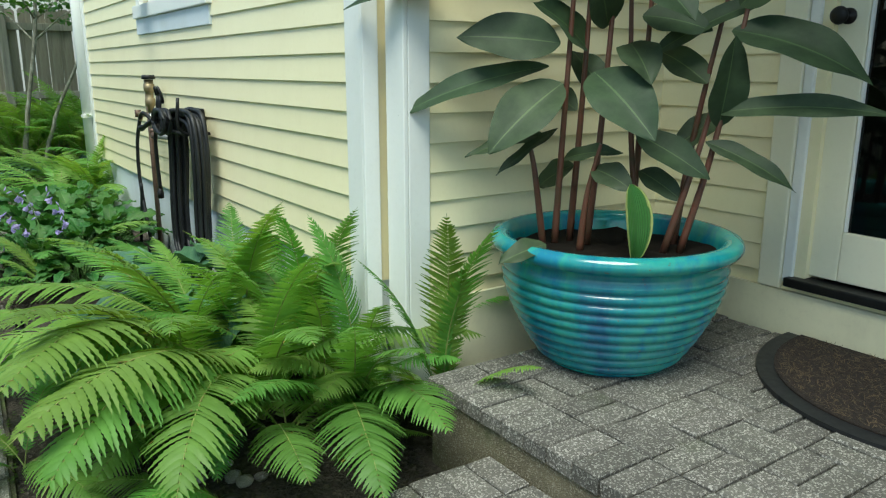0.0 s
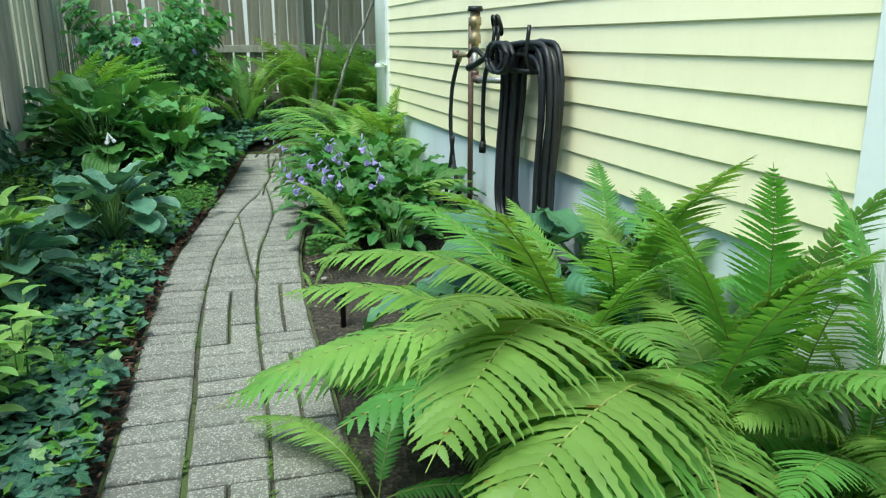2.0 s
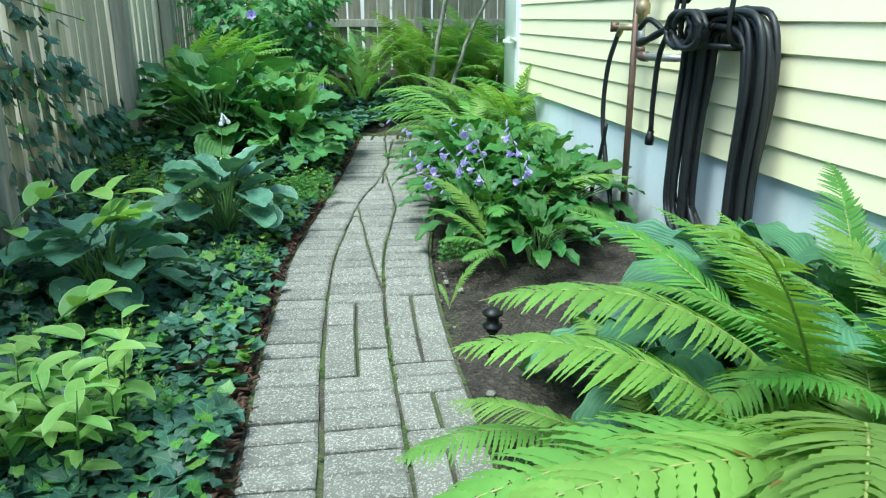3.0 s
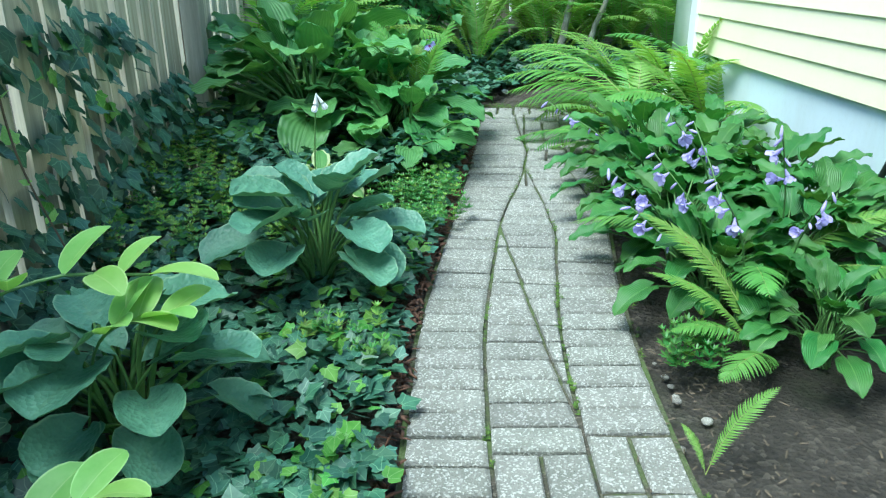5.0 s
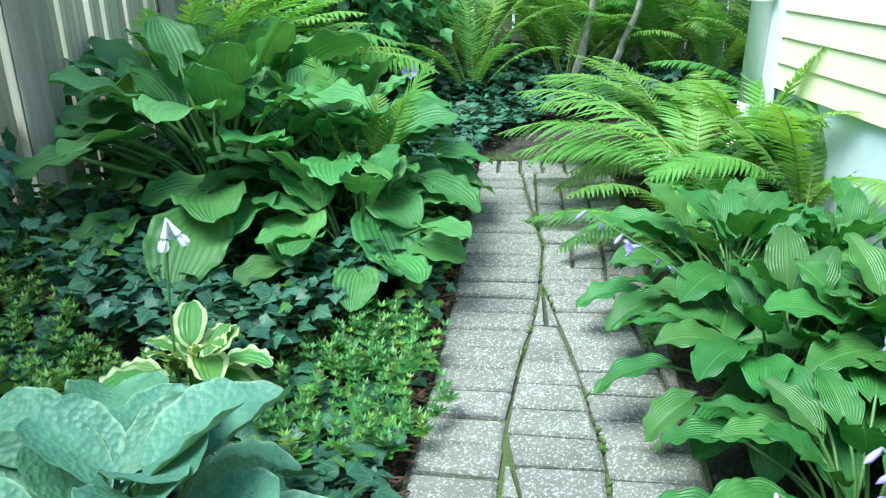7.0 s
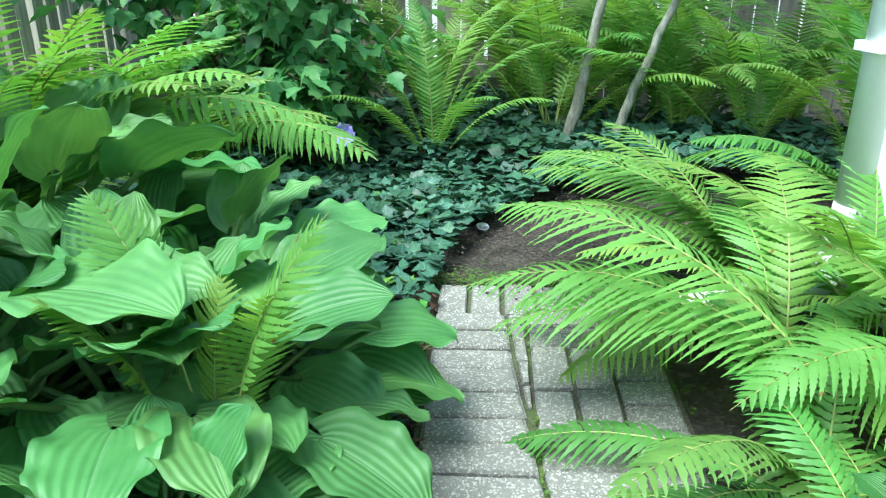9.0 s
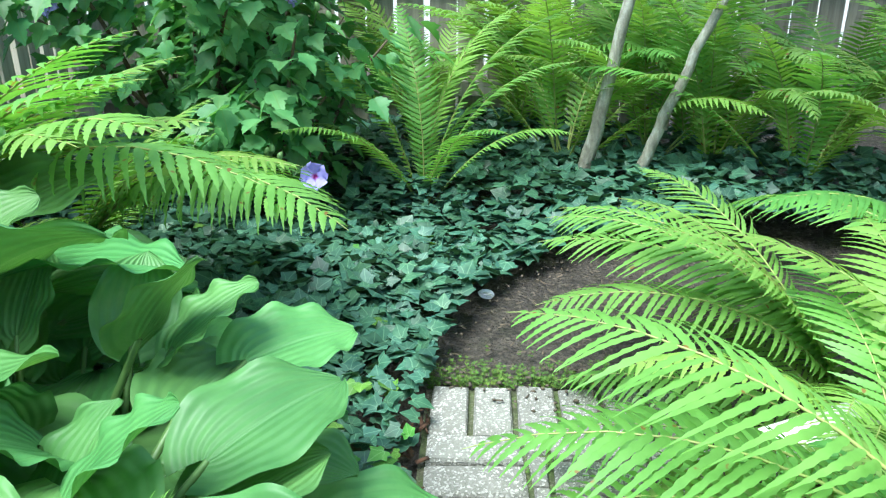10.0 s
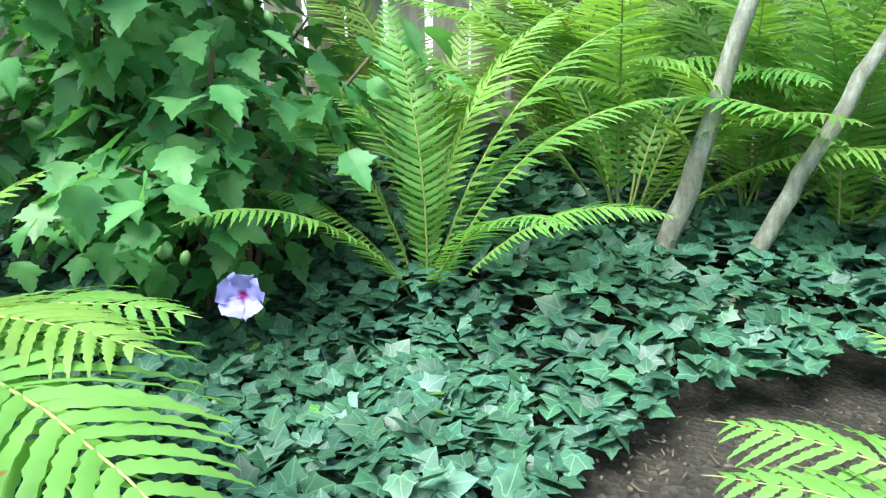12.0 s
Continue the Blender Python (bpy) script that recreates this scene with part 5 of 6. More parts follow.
# leafy perennial with pale lanceolate leaves at the path's near end
pale = thing("leafy_perennial", (-2.88, 2.46, ground_z(2.6)), "pale green leafy perennial clump at the ivy's edge", "plant")
PALE_LEAF = [mesh_of("leaf", *(lambda b: (b[0], b[1], [LIME_LEAF], b[2]))(blade(0.11, 0.021, 6, 4, 0.6, 0.7, fold=0.3, bend=0.7, seed=s)), None, True) for s in (15, 16)]
for k in range(15):
    a, q = RNG.uniform(0, 6.28), 0.20 * math.sqrt(RNG.random())
    p0 = Vector((q * math.cos(a), q * math.sin(a), 0))
    hgt = RNG.uniform(0.18, 0.36)
    p1 = p0 * 1.35 + Vector((RNG.gauss(0, 0.03), RNG.gauss(0, 0.03), hgt))
    stem = put("stem", tube("stem", [p0, p0.lerp(p1, 0.5), p1], [0.003, 0.0025, 0.0015], PETIOLE, 5), pale)
    for i in range(9):
        put("leaf", PALE_LEAF[i % 2], stem, Matrix.Translation(p0.lerp(p1, 0.3 + 0.7 * i / 8)) @ pose(0, 0, 0, RNG.uniform(-15, 15), RNG.uniform(-40, -5), 137 * i + 40 * k) @ Matrix.Scale(RNG.uniform(0.7, 1.15), 4))

# ---- flowers ----
def petals(name, n, L, W, open_deg, mat, tube_len=0.0, tube_r=0.004, seed=0, base=0.55, tip=0.4, ruffle=0.15):
    """n petals round +x, opening by open_deg at the end of a narrow tube."""
    V, F, UVS = [], [], []
    if tube_len:
        V, F = tube_data([(0, 0, 0), (tube_len * 0.5, 0, 0), (tube_len, 0, 0)], [tube_r * 0.5, tube_r, tube_r * 1.8], 8, False)
        V, F = list(V), list(F)
        UVS = [(0.5, 0.5)] * len(V)
    for i in range(n):
        b = blade(L, W, 8, 6, base, tip, fold=0.1, bend=0.5, wave=W * ruffle, nw=2, twist=ruffle * 0.7, seed=seed + i)
        m = pose(0, 0, 0, 360 * i / n, 0, 0) @ pose(tube_len, 0, 0, 0, -open_deg, 0)
        k = len(V)
        V += moved(b[0], m)
        F += [tuple(q + k for q in f) for f in b[1]]
        UVS += list(b[2])
    return mesh_of(name, V, F, [mat], UVS, None, True)


BELL = [petals("flower", 6, 0.030, 0.010, 46 + 18 * k, LILAC, 0.022, 0.004, k) for k in range(2)]
BUD = mesh_of("bud", *(lambda d: (d[0], d[1], [LILAC], [(0.5, 0.6)] * len(d[0])))(tube_data([(0, 0, 0), (0.012, 0, 0), (0.026, 0, 0), (0.036, 0, 0)], [0.002, 0.0045, 0.005, 0.001], 6)), None, True)
WBELL = [petals("flower", 6, 0.034, 0.011, 25, WHITE_PETAL, 0.045, 0.005, 40)]


def scape(x, y, z0, lean_az, reach, h, bells, bud, count, label, category="flower"):
    """An arching flower stem with hanging bells along its top."""
    d = Vector((math.cos(radians(lean_az)), math.sin(radians(lean_az)), 0))
    ob = thing("hosta_flower", (x, y, z0), label, category, "hosta flower stems")
    pts = spline([(0, 0, 0), d * reach * 0.3 + Vector((0, 0, h * 0.6)), d * reach + Vector((0, 0, h))], 14)
    stem = put("stem", tube("stem", pts, [0.004 - 0.002 * k / 13 for k in range(14)], PETIOLE, 6), ob)
    for k in range(count):
        p = pts[13 - min(k, 8) if bud else 13 - k // 3]
        az = lean_az + RNG.uniform(-80, 80)
        me = RNG.choice(bells) if k > 1 else (bud or RNG.choice(bells))
        if bud and RNG.random() < 0.35:
            me = bud
        put("bud" if me is bud else "flower", me, stem, Matrix.Translation(p) @ pose(0, 0, 0, RNG.uniform(-20, 20), RNG.uniform(-5, 70) if bud else RNG.uniform(35, 75), az + (0 if bud else 90 * k)) @ Matrix.Scale(RNG.uniform(0.85, 1.15), 4))
    return ob


for x, y, az, reach, h in ((-2.75, 4.78, 230, 0.30, 0.46), (-2.62, 4.70, 190, 0.22, 0.50), (-2.60, 4.78, 140, 0.25, 0.55), (-2.50, 4.60, 250, 0.25, 0.52),
                           (-2.45, 4.85, 260, 0.20, 0.62), (-3.12, 5.5, 190, 0.42, 0.45), (-2.70, 5.10, 240, 0.30, 0.58), (-2.42, 4.66, 300, 0.2, 0.5), (-2.66, 4.6, 215, 0.22, 0.38)):
    scape(x, y, ground_z(y), az, reach, h, BELL, BUD, 6, "arching hosta stem with drooping lilac bell flowers")
scape(-4.215, 4.645, ground_z(4.68), 60, 0.03, 0.57, WBELL, None, 3, "upright hosta stem with white bell flowers")

# ---- hibiscus shrub ----
MALLOW_FL = petals("flower", 5, 0.060, 0.027, 66, MALLOW, 0.010, 0.006, 60, 1.0, 0.34, 0.32)
SHRUB_HALF = [(0.13, 0.02), (0.25, 0.10), (0.28, 0.20), (0.37, 0.27), (0.36, 0.36), (0.50, 0.50), (0.34, 0.50), (0.31, 0.56), (0.20, 0.54), (0.24, 0.66), (0.17, 0.70), (0.16, 0.80), (0.08, 0.86)]
SHRUB_OUT = [(0, 0)] + SHRUB_HALF + [(0.0, 1.0)] + [(-x, y) for x, y in SHRUB_HALF[::-1]]
SHRUB_F = [(0, 1 + i, 1 + (i + 1) % len(SHRUB_OUT)) for i in range(len(SHRUB_OUT))]
SHRUB_UV = [(0.5, 0.45)] + [(0.5 + x, y) for x, y in SHRUB_OUT]


def shrub_leaf(m, size, r):
    fold, dr = r.uniform(0.1, 0.35), r.uniform(0.1, 0.4)
    return [m @ (Vector(p) * size) for p in [(0, 0.45, -0.05)] + [(x, y, fold * abs(x) - dr * y * y) for x, y in SHRUB_OUT]]


def shrub(x, y, h, spread, stems, leaves, label, seed):
    r = random.Random(seed)
    ob = thing("hibiscus_shrub", (x, y, ground_z(y)), label, "shrub")
    st = Stuff()
    tips = []
    for k in range(stems):
        az, q = r.uniform(0, 6.28), spread * r.uniform(0.25, 1.0)
        end = Vector((math.cos(az) * q, math.sin(az) * q, h * r.uniform(0.45, 1.0)))
        pts = spline([(r.uniform(-0.12, 0.12), r.uniform(-0.12, 0.12), -0.02), end * 0.5 + Vector((r.uniform(-0.05, 0.05), r.uniform(-0.05, 0.05), 0.12)), end], 12)
        put("stem", tube("stem", pts, [0.013 - 0.009 * i / 11 for i in range(12)], TWIG, 6), ob)
        tips.append(pts[-1])
        for i in range(leaves // stems):
            p = pts[min(11, int(2 + 10 * r.random() ** 0.7))]
            p = p + Vector((r.gauss(0, 0.07), r.gauss(0, 0.07), r.gauss(0, 0.06)))
            out = math.degrees(math.atan2(p.y, p.x)) - 90 + r.gauss(0, 45)
            m = Matrix.Translation((x + p.x, y + p.y, ground_z(y) + p.z)) @ pose(0, 0, 0, 0, 0, out) @ pose(0, 0, 0, r.gauss(-24, 16), r.gauss(0, 14), 0)
            st.add(shrub_leaf(m, r.uniform(0.075, 0.125), r), SHRUB_F, SHRUB_UV)
    put("foliage", mesh_of("foliage", st.v, st.f, [SHRUB], st.u, None, True), ob, world_space=True)["kind"] = "stuff"
    return ob, tips


def bloom(ob, x, y, z, az, tilt, s=1.0):
    f = put("flower", MALLOW_FL, ob, None, "lilac-violet five-petalled flower")
    f.matrix_parent_inverse = ob.matrix_basis.inverted()
    f.matrix_basis = pose(x, y, z, 0, -tilt, az) @ Matrix.Scale(s, 4)


sh, tips = shrub(-6.40, 7.92, 1.75, 0.9, 18, 2000, "rose of Sharon shrub with violet flowers by the fence", 31)
bloom(sh, -6.43, 7.32, 1.0, -70, 25)
bloom(sh, -6.2, 7.5, 1.12, -60, 25)
sh2, tips2 = shrub(-5.92, 7.92, 0.9, 0.62, 14, 760, "low rose of Sharon branches above the ivy", 32)
bloom(sh2, -5.50, 7.58, 0.43, -62, 18, 1.0)
bloom(sh2, -5.72, 7.75, 1.02, 60, 20, 0.7)

BUD_GREEN = plain_mat("bud_green", (0.16, 0.28, 0.09), 0.5)
GREEN_BUD = mesh_of("bud", *(lambda d: (d[0], d[1], [BUD_GREEN], [(0.5, 0.6)] * len(d[0])))(tube_data([(0, 0, 0), (0, 0, 0.008), (0, 0, 0.018), (0, 0, 0.028), (0, 0, 0.034)], [0.004, 0.010, 0.012, 0.008, 0.001], 8)), None, True)
for bx_, by_, bz_ in ((-5.66, 7.52, 0.50), (-5.62, 7.50, 0.52), (-5.64, 7.55, 0.48), (-5.92, 7.42, 0.50), (-5.90, 7.46, 0.53), (-5.60, 7.85, 0.95), (-5.63, 7.82, 0.98)):
    twig = put("twig", tube("twig", [Vector((bx_ - 0.10, by_ + 0.10, bz_ - 0.06)), Vector((bx_ - 0.04, by_ + 0.04, bz_ - 0.015)), Vector((bx_, by_, bz_))], [0.004, 0.003, 0.0022], PETIOLE, 6), sh2, world_space=True)
    put("bud", GREEN_BUD, twig, pose(bx_, by_, bz_, RNG.uniform(-30, 10), RNG.uniform(-20, 20), 0))

# ---- small trees ----
def tree(x, y, pts, r0, label, seed):
    r = random.Random(seed)
    ob = thing("tree", (x, y, ground_z(y)), label, "tree")
    P = spline(pts, 22)
    put("trunk", tube("trunk", [p + Vector((r.gauss(0, 0.004), r.gauss(0, 0.004), 0)) for p in P], [r0 * (1.25 - 0.25 * min(1, k / 3)) * (1 - 0.55 * k / 21) for k in range(22)], BARK, 12), ob)
    st = Stuff()
    for k in range(9):
        p = P[16 + k * 5 // 8]
        az, ln = 2.4 * k + r.uniform(-0.4, 0.4), r.uniform(0.7, 1.4)
        e = p + Vector((math.cos(az) * ln, math.sin(az) * ln, ln * r.uniform(0.3, 0.9)))
        lp = spline([p, p.lerp(e, 0.5) + Vector((0, 0, 0.08)), e], 8)
        put("limb", tube("limb", lp, [r0 * 0.35 * (1 - 0.1 * i) for i in range(8)], BARK, 6), ob)
        for i in range(110):
            q = lp[r.randrange(3, 8)] + Vector((r.gauss(0, 0.3), r.gauss(0, 0.3), abs(r.gauss(0.1, 0.2))))
            m = Matrix.Translation((x + q.x, y + q.y, ground_z(y) + q.z)) @ pose(0, 0, 0, r.gauss(0, 30), r.gauss(0, 30), r.uniform(0, 360))
            st.add(shrub_leaf(m, r.uniform(0.06, 0.1), r), SHRUB_F, SHRUB_UV)
    put("crown", mesh_of("crown", st.v, st.f, [CANOPY], st.u, None, True), ob, world_space=True)["kind"] = "stuff"
    return ob


tree(-4.88, 8.66, [(0, 0, -0.05), (0.05, 0, 0.22), (0.10, 0.0, 0.46), (0.16, 0.02, 0.81), (0.30, 0.1, 1.7), (0.3, 0.3, 2.8)], 0.036, "slender grey-barked tree trunk rising from ivy", 61)
tree(-4.66, 8.66, [(0, 0, -0.05), (0.075, 0, 0.22), (0.17, 0.0, 0.48), (0.29, 0.02, 0.81), (0.60, 0.12, 1.5), (0.85, 0.4, 2.7)], 0.028, "slender leaning grey-barked tree trunk in ivy", 62)

# ---- planter with canna ----
PC = (0.635, 2.725)
pot = thing("planter", (*PC, DECK), "large ribbed planter with turquoise glaze standing on pavers", "planter")
prof = [(0.0, 0.0), (0.235, 0.0), (0.25, 0.012)]
for k in range(10):
    t0 = k / 10
    for q, bulge in ((0.0, -0.006), (0.18, 0.006), (0.5, 0.012), (0.82, 0.006)):
        t = t0 + q / 10
        rr = 0.252 + 0.155 * math.sin(min(t, 1) * math.pi / 2) ** 0.9
        prof.append((rr + bulge, 0.016 + t * 0.375))
prof += [(0.408, 0.395), (0.405, 0.415), (0.415, 0.425), (0.445, 0.432), (0.457, 0.447), (0.458, 0.462), (0.450, 0.478), (0.43, 0.487), (0.405, 0.484), (0.392, 0.470), (0.385, 0.44), (0.38, 0.40)]
put("body", lathe("body", prof, GLAZE, 96), pot)
POT_SOIL = plain_mat("potting_soil", (0.011, 0.009, 0.007), 0.97, spec=0.1)
sv, sf = [(0, 0, 0.425)], []
for k in range(48):
    for q in (0.5, 1.0):
        w = 2 * math.pi * k / 48
        sv.append((0.39 * q * math.cos(w), 0.39 * q * math.sin(w), 0.415 + RNG.uniform(-0.008, 0.012)))
for k in range(48):
    a, b = 1 + 2 * k, 1 + 2 * ((k + 1) % 48)
    sf += [(0, a, b), (a, a + 1, b + 1, b)]
put("potting_soil", mesh_of("potting_soil", sv, sf, [POT_SOIL], None, None, True), pot)

CANNA_STRIPE = mesh_of("leaf", *(lambda b: (b[0], b[1], [CANNA_PALE], b[2]))(blade(0.28, 0.075, 16, 8, 0.55, 0.7, fold=0.2, bend=0.5, seed=9)), None, True)
canna = thing("canna", (*PC, DECK + 0.42), "tall canna with dark leaves and reddish stalks in a planter", "plant")
right_ = Vector((0.97, -0.24, 0))
fwd_ = Vector((0.24, 0.97, 0))
CANNA_AXES = Matrix((right_, fwd_, (0, 0, 1))).transposed()


def canna_leaf(base, tip, width, mat=CANNA, lift=0.25, face=0.0, seed=0):
    """A paddle leaf from base to tip, given as (right, back, up); lift arches it, face turns its upper side round its length."""
    a, b = CANNA_AXES @ Vector(base), CANNA_AXES @ Vector(tip)
    ln = (b - a).length
    bl = blade(ln * (1 + 0.12 * lift), width * 1.08, 16, 8, 0.70, 0.92, fold=0.26, bend=1.6 * lift, wave=0.006, nw=2, twist=0.15 * (-1) ** seed, seed=seed)
    end = Vector(bl[0][-5])
    x = (b - a).normalized()
    up = Matrix.Rotation(radians(face), 3, x) @ (CANNA_AXES @ Vector((0, -0.75, 0.66)))
    y = up.cross(x).normalized()
    turn = Matrix((x, y, x.cross(y))).transposed() @ end.normalized().rotation_difference(Vector((1, 0, 0))).to_matrix()
    m = Matrix.Translation(a) @ turn.to_4x4() @ Matrix.Scale(ln / end.length, 4)
    return put("leaf", mesh_of("leaf", *bl[:2], [mat], bl[2], None, True), canna, m)


for pts in (((-0.22, 0.02, 0), (-0.20, 0.02, 0.5), (-0.16, 0.0, 1.4)), ((-0.26, 0.0, 0), (-0.30, -0.02, 0.3), (-0.33, -0.02, 0.42)), ((-0.17, 0.10, 0), (-0.14, 0.1, 0.6), (-0.11, 0.1, 1.5)),
            ((-0.10, 0.02, 0), (-0.06, 0.03, 0.55), (-0.02, 0.05, 1.45)), ((-0.12, -0.06, 0), (-0.10, -0.06, 0.22), (-0.06, -0.06, 0.40)), ((0.10, 0.08, 0), (0.04, 0.08, 0.45), (0.0, 0.06, 1.3)),
            ((0.06, 0.16, 0), (0.08, 0.18, 0.6), (0.10, 0.2, 1.4)), ((0.24, 0.02, 0), (0.34, 0.03, 0.45), (0.46, 0.05, 1.25)), ((0.18, 0.0, 0), (0.28, 0.02, 0.38), (0.33, 0.03, 0.62)), ((0.22, 0.12, 0), (0.28, 0.14, 0.5), (0.42, 0.16, 1.3))):
    P = spline([CANNA_AXES @ Vector(p) - Vector((0, 0, 0.01)) for p in pts], 14)
    put("stalk", tube("stalk", P, [0.0145 - 0.008 * k / 13 for k in range(14)], STALK, 8), canna)
for k, (base, tip, width, lift, face) in enumerate((
        ((-0.30, -0.02, 0.92), (-1.00, -0.12, 0.86), 0.070, 0.45, 0), ((-0.26, 0.0, 0.66), (-0.80, -0.10, 0.48), 0.055, 0.30, 10), ((-0.22, -0.02, 0.74), (-0.58, -0.10, 0.76), 0.085, 0.25, -40),
        ((-0.21, -0.02, 0.60), (-0.44, -0.20, 0.36), 0.095, 0.30, 0), ((-0.28, 0.0, 0.42), (-0.55, -0.08, 0.33), 0.040, 0.2, 20), ((-0.22, 0.0, 0.44), (-0.43, -0.1, 0.27), 0.028, 0.1, 40),
        ((-0.10, 0.0, 0.64), (0.12, -0.22, 0.42), 0.100, 0.30, 0), ((0.0, 0.02, 1.02), (0.22, -0.18, 0.80), 0.100, 0.3, 0), ((0.06, 0.06, 0.42), (0.32, -0.02, 0.27), 0.060, 0.25, 0),
        ((0.30, 0.02, 0.40), (0.60, -0.05, 0.24), 0.040, 0.35, 0), ((0.32, 0.03, 0.50), (0.88, -0.05, 0.50), 0.045, 0.35, 0), ((0.36, 0.04, 0.78), (0.78, -0.10, 0.60), 0.100, 0.40, -10),
        ((0.34, 0.03, 0.45), (0.36, -0.06, 0.76), 0.070, 0.1, 60), ((0.10, 0.18, 0.70), (0.52, 0.10, 0.90), 0.045, 0.3, 0), ((0.08, 0.1, 0.28), (0.24, 0.02, 0.18), 0.045, 0.3, 0),
        ((-0.20, 0.05, 0.32), (0.02, -0.05, 0.36), 0.035, 0.4, 0), ((-0.12, 0.1, 0.90), (-0.40, 0.05, 1.10), 0.075, 0.3, 30), ((-0.02, 0.05, 0.95), (0.04, -0.2, 1.25), 0.070, 0.2, 50),
        ((0.42, 0.1, 0.95), (0.75, 0.0, 1.15), 0.075, 0.4, 0), ((-0.15, 0.0, 1.05), (-0.55, -0.1, 1.20), 0.075, 0.4, 0), ((0.40, 0.05, 1.0), (0.30, -0.2, 1.35), 0.08, 0.2, 0), ((0.08, 0.2, 1.1), (0.35, 0.3, 1.35), 0.07, 0.3, 0),
        ((-0.05, 0.1, 0.55), (-0.20, 0.24, 0.72), 0.06, 0.2, 0), ((0.30, 0.12, 0.6), (0.12, 0.26, 0.72), 0.06, 0.3, 0), ((-0.16, 0.08, 0.50), (-0.34, 0.2, 0.60), 0.05, 0.3, 0), ((0.20, 0.14, 0.36), (0.40, 0.2, 0.50), 0.05, 0.3, 0),
        ((-0.13, 0.1, 0.72), (-0.32, -0.02, 0.88), 0.08, 0.3, 20), ((0.02, 0.06, 0.74), (0.10, -0.14, 0.60), 0.07, 0.4, 0), ((0.06, 0.16, 0.84), (0.30, 0.1, 0.78), 0.07, 0.3, 0), ((-0.16, 0.05, 0.30), (-0.30, 0.12, 0.20), 0.05, 0.3, 0),
        ((0.38, 0.05, 0.86), (0.56, -0.06, 1.06), 0.08, 0.2, 20), ((-0.06, 0.04, 0.80), (-0.12, -0.14, 1.02), 0.08, 0.2, 0), ((-0.08, -0.05, 0.30), (0.06, -0.16, 0.24), 0.05, 0.4, 0))):
    canna_leaf(base, tip, width, CANNA, lift, face * 0.5, k)
put("leaf", CANNA_STRIPE, canna, Matrix.Translation(right_ * 0.05 - fwd_ * 0.2 + Vector((0, 0, 0.27))) @ pose(0, 0, 0, 0, 70, -50), "pale-edged striped green leaf")
canna_leaf((-0.22, -0.30, 0.07), (-0.36, -0.42, 0.02), 0.04, CANNA, 0.3, 0, 40)

# ---- door mat ----
MU, MV, MA, MB = -1.53, WC - 0.07, 0.62, 0.68
mat_ob = thing("door_mat", H(MU, MV, DECK), "half-round brown coir door mat with black rubber edge", "door mat")


def half_disc(name, a, b, z0, z1, mat, inner=0.0):
    vs, fs = [], []
    n = 40
    for z in (z0, z1):
        for k in range(n + 1):
            w = math.pi * k / n
            vs.append(H(MU + a * math.cos(w), MV - b * math.sin(w), DECK + z))
            vs.append(H(MU + a * inner * math.cos(w), MV - b * inner * math.sin(w) - 0.0001, DECK + z))
    m = 2 * (n + 1)
    for k in range(n):
        i = 2 * k
        fs += [(m + i, m + i + 2, m + i + 3, m + i + 1), (i, i + 2, m + i + 2, m + i), (i + 1, m + i + 1, m + i + 3, i + 3)]
    return mesh_of(name, vs, fs, [mat])


put("border", half_disc("border", MA, MB, 0.002, 0.016, BLACK_RUBBER, 0.90), mat_ob, world_space=True)
put("coir_mat", half_disc("coir_mat", MA * 0.905, MB * 0.905, 0.002, 0.022, COIR, 0.0), mat_ob, world_space=True)

fib = Stuff()
fr_ = random.Random(12)
for k in range(2600):
    w, q = fr_.uniform(0, math.pi), math.sqrt(fr_.random()) * 0.88
    c = Vector(H(MU + MA * q * math.cos(w), MV - MB * q * math.sin(w), DECK + 0.0225))
    d = Vector((fr_.gauss(0, 1), fr_.gauss(0, 1), fr_.uniform(0, 0.5))).normalized() * fr_.uniform(0.006, 0.02)
    s = Vector((-d.y, d.x, 0)).normalized() * 0.0011
    fib.add([c - d - s, c + d - s, c + d + s, c - d + s], SPRIG_F, SPRIG_UV)
FIBRE = wood_mat("coir_fibre", (0.13, 0.085, 0.05), (0.035, 0.022, 0.014), (0.06, 0.04, 0.025))
fib.make("fibre", FIBRE, parent=mat_ob)

# ---- tap, pipe and hose ----
tap = thing("garden_tap", H(3.0, -0.08, 0.15), "brass garden tap with vacuum breaker on a copper standpipe", "tap")
PU, PV = 2.99, -0.10
put("standpipe", tube("standpipe", [H(PU, PV, 0.0), H(PU, PV, 0.7), H(PU, PV, 1.27)], 0.017, COPPER, 12), tap, world_space=True)
put("breaker", tube("breaker", [H(PU - 0.10, PV - 0.01, z) for z in (1.08, 1.12, 1.125, 1.17, 1.18, 1.22, 1.225, 1.27, 1.272, 1.30)], [0.022, 0.022, 0.034, 0.034, 0.026, 0.026, 0.036, 0.036, 0.03, 0.03], BRASS, 14), tap, None, "weathered brass vacuum breaker", True)
put("cap", tube("cap", [H(PU - 0.10, PV - 0.01, 1.302), H(PU - 0.10, PV - 0.01, 1.33)], [0.046, 0.04], BLACK_METAL, 16), tap, world_space=True)
put("cross_pipe", tube("cross_pipe", [H(PU, PV, 1.25), H(PU - 0.075, PV - 0.01, 1.25)], 0.015, BRASS, 10), tap, world_space=True)
put("down_pipe", tube("down_pipe", [H(PU - 0.10, PV - 0.01, 1.08), H(PU - 0.10, PV - 0.01, 0.955)], 0.018, GALV, 10), tap, world_space=True)
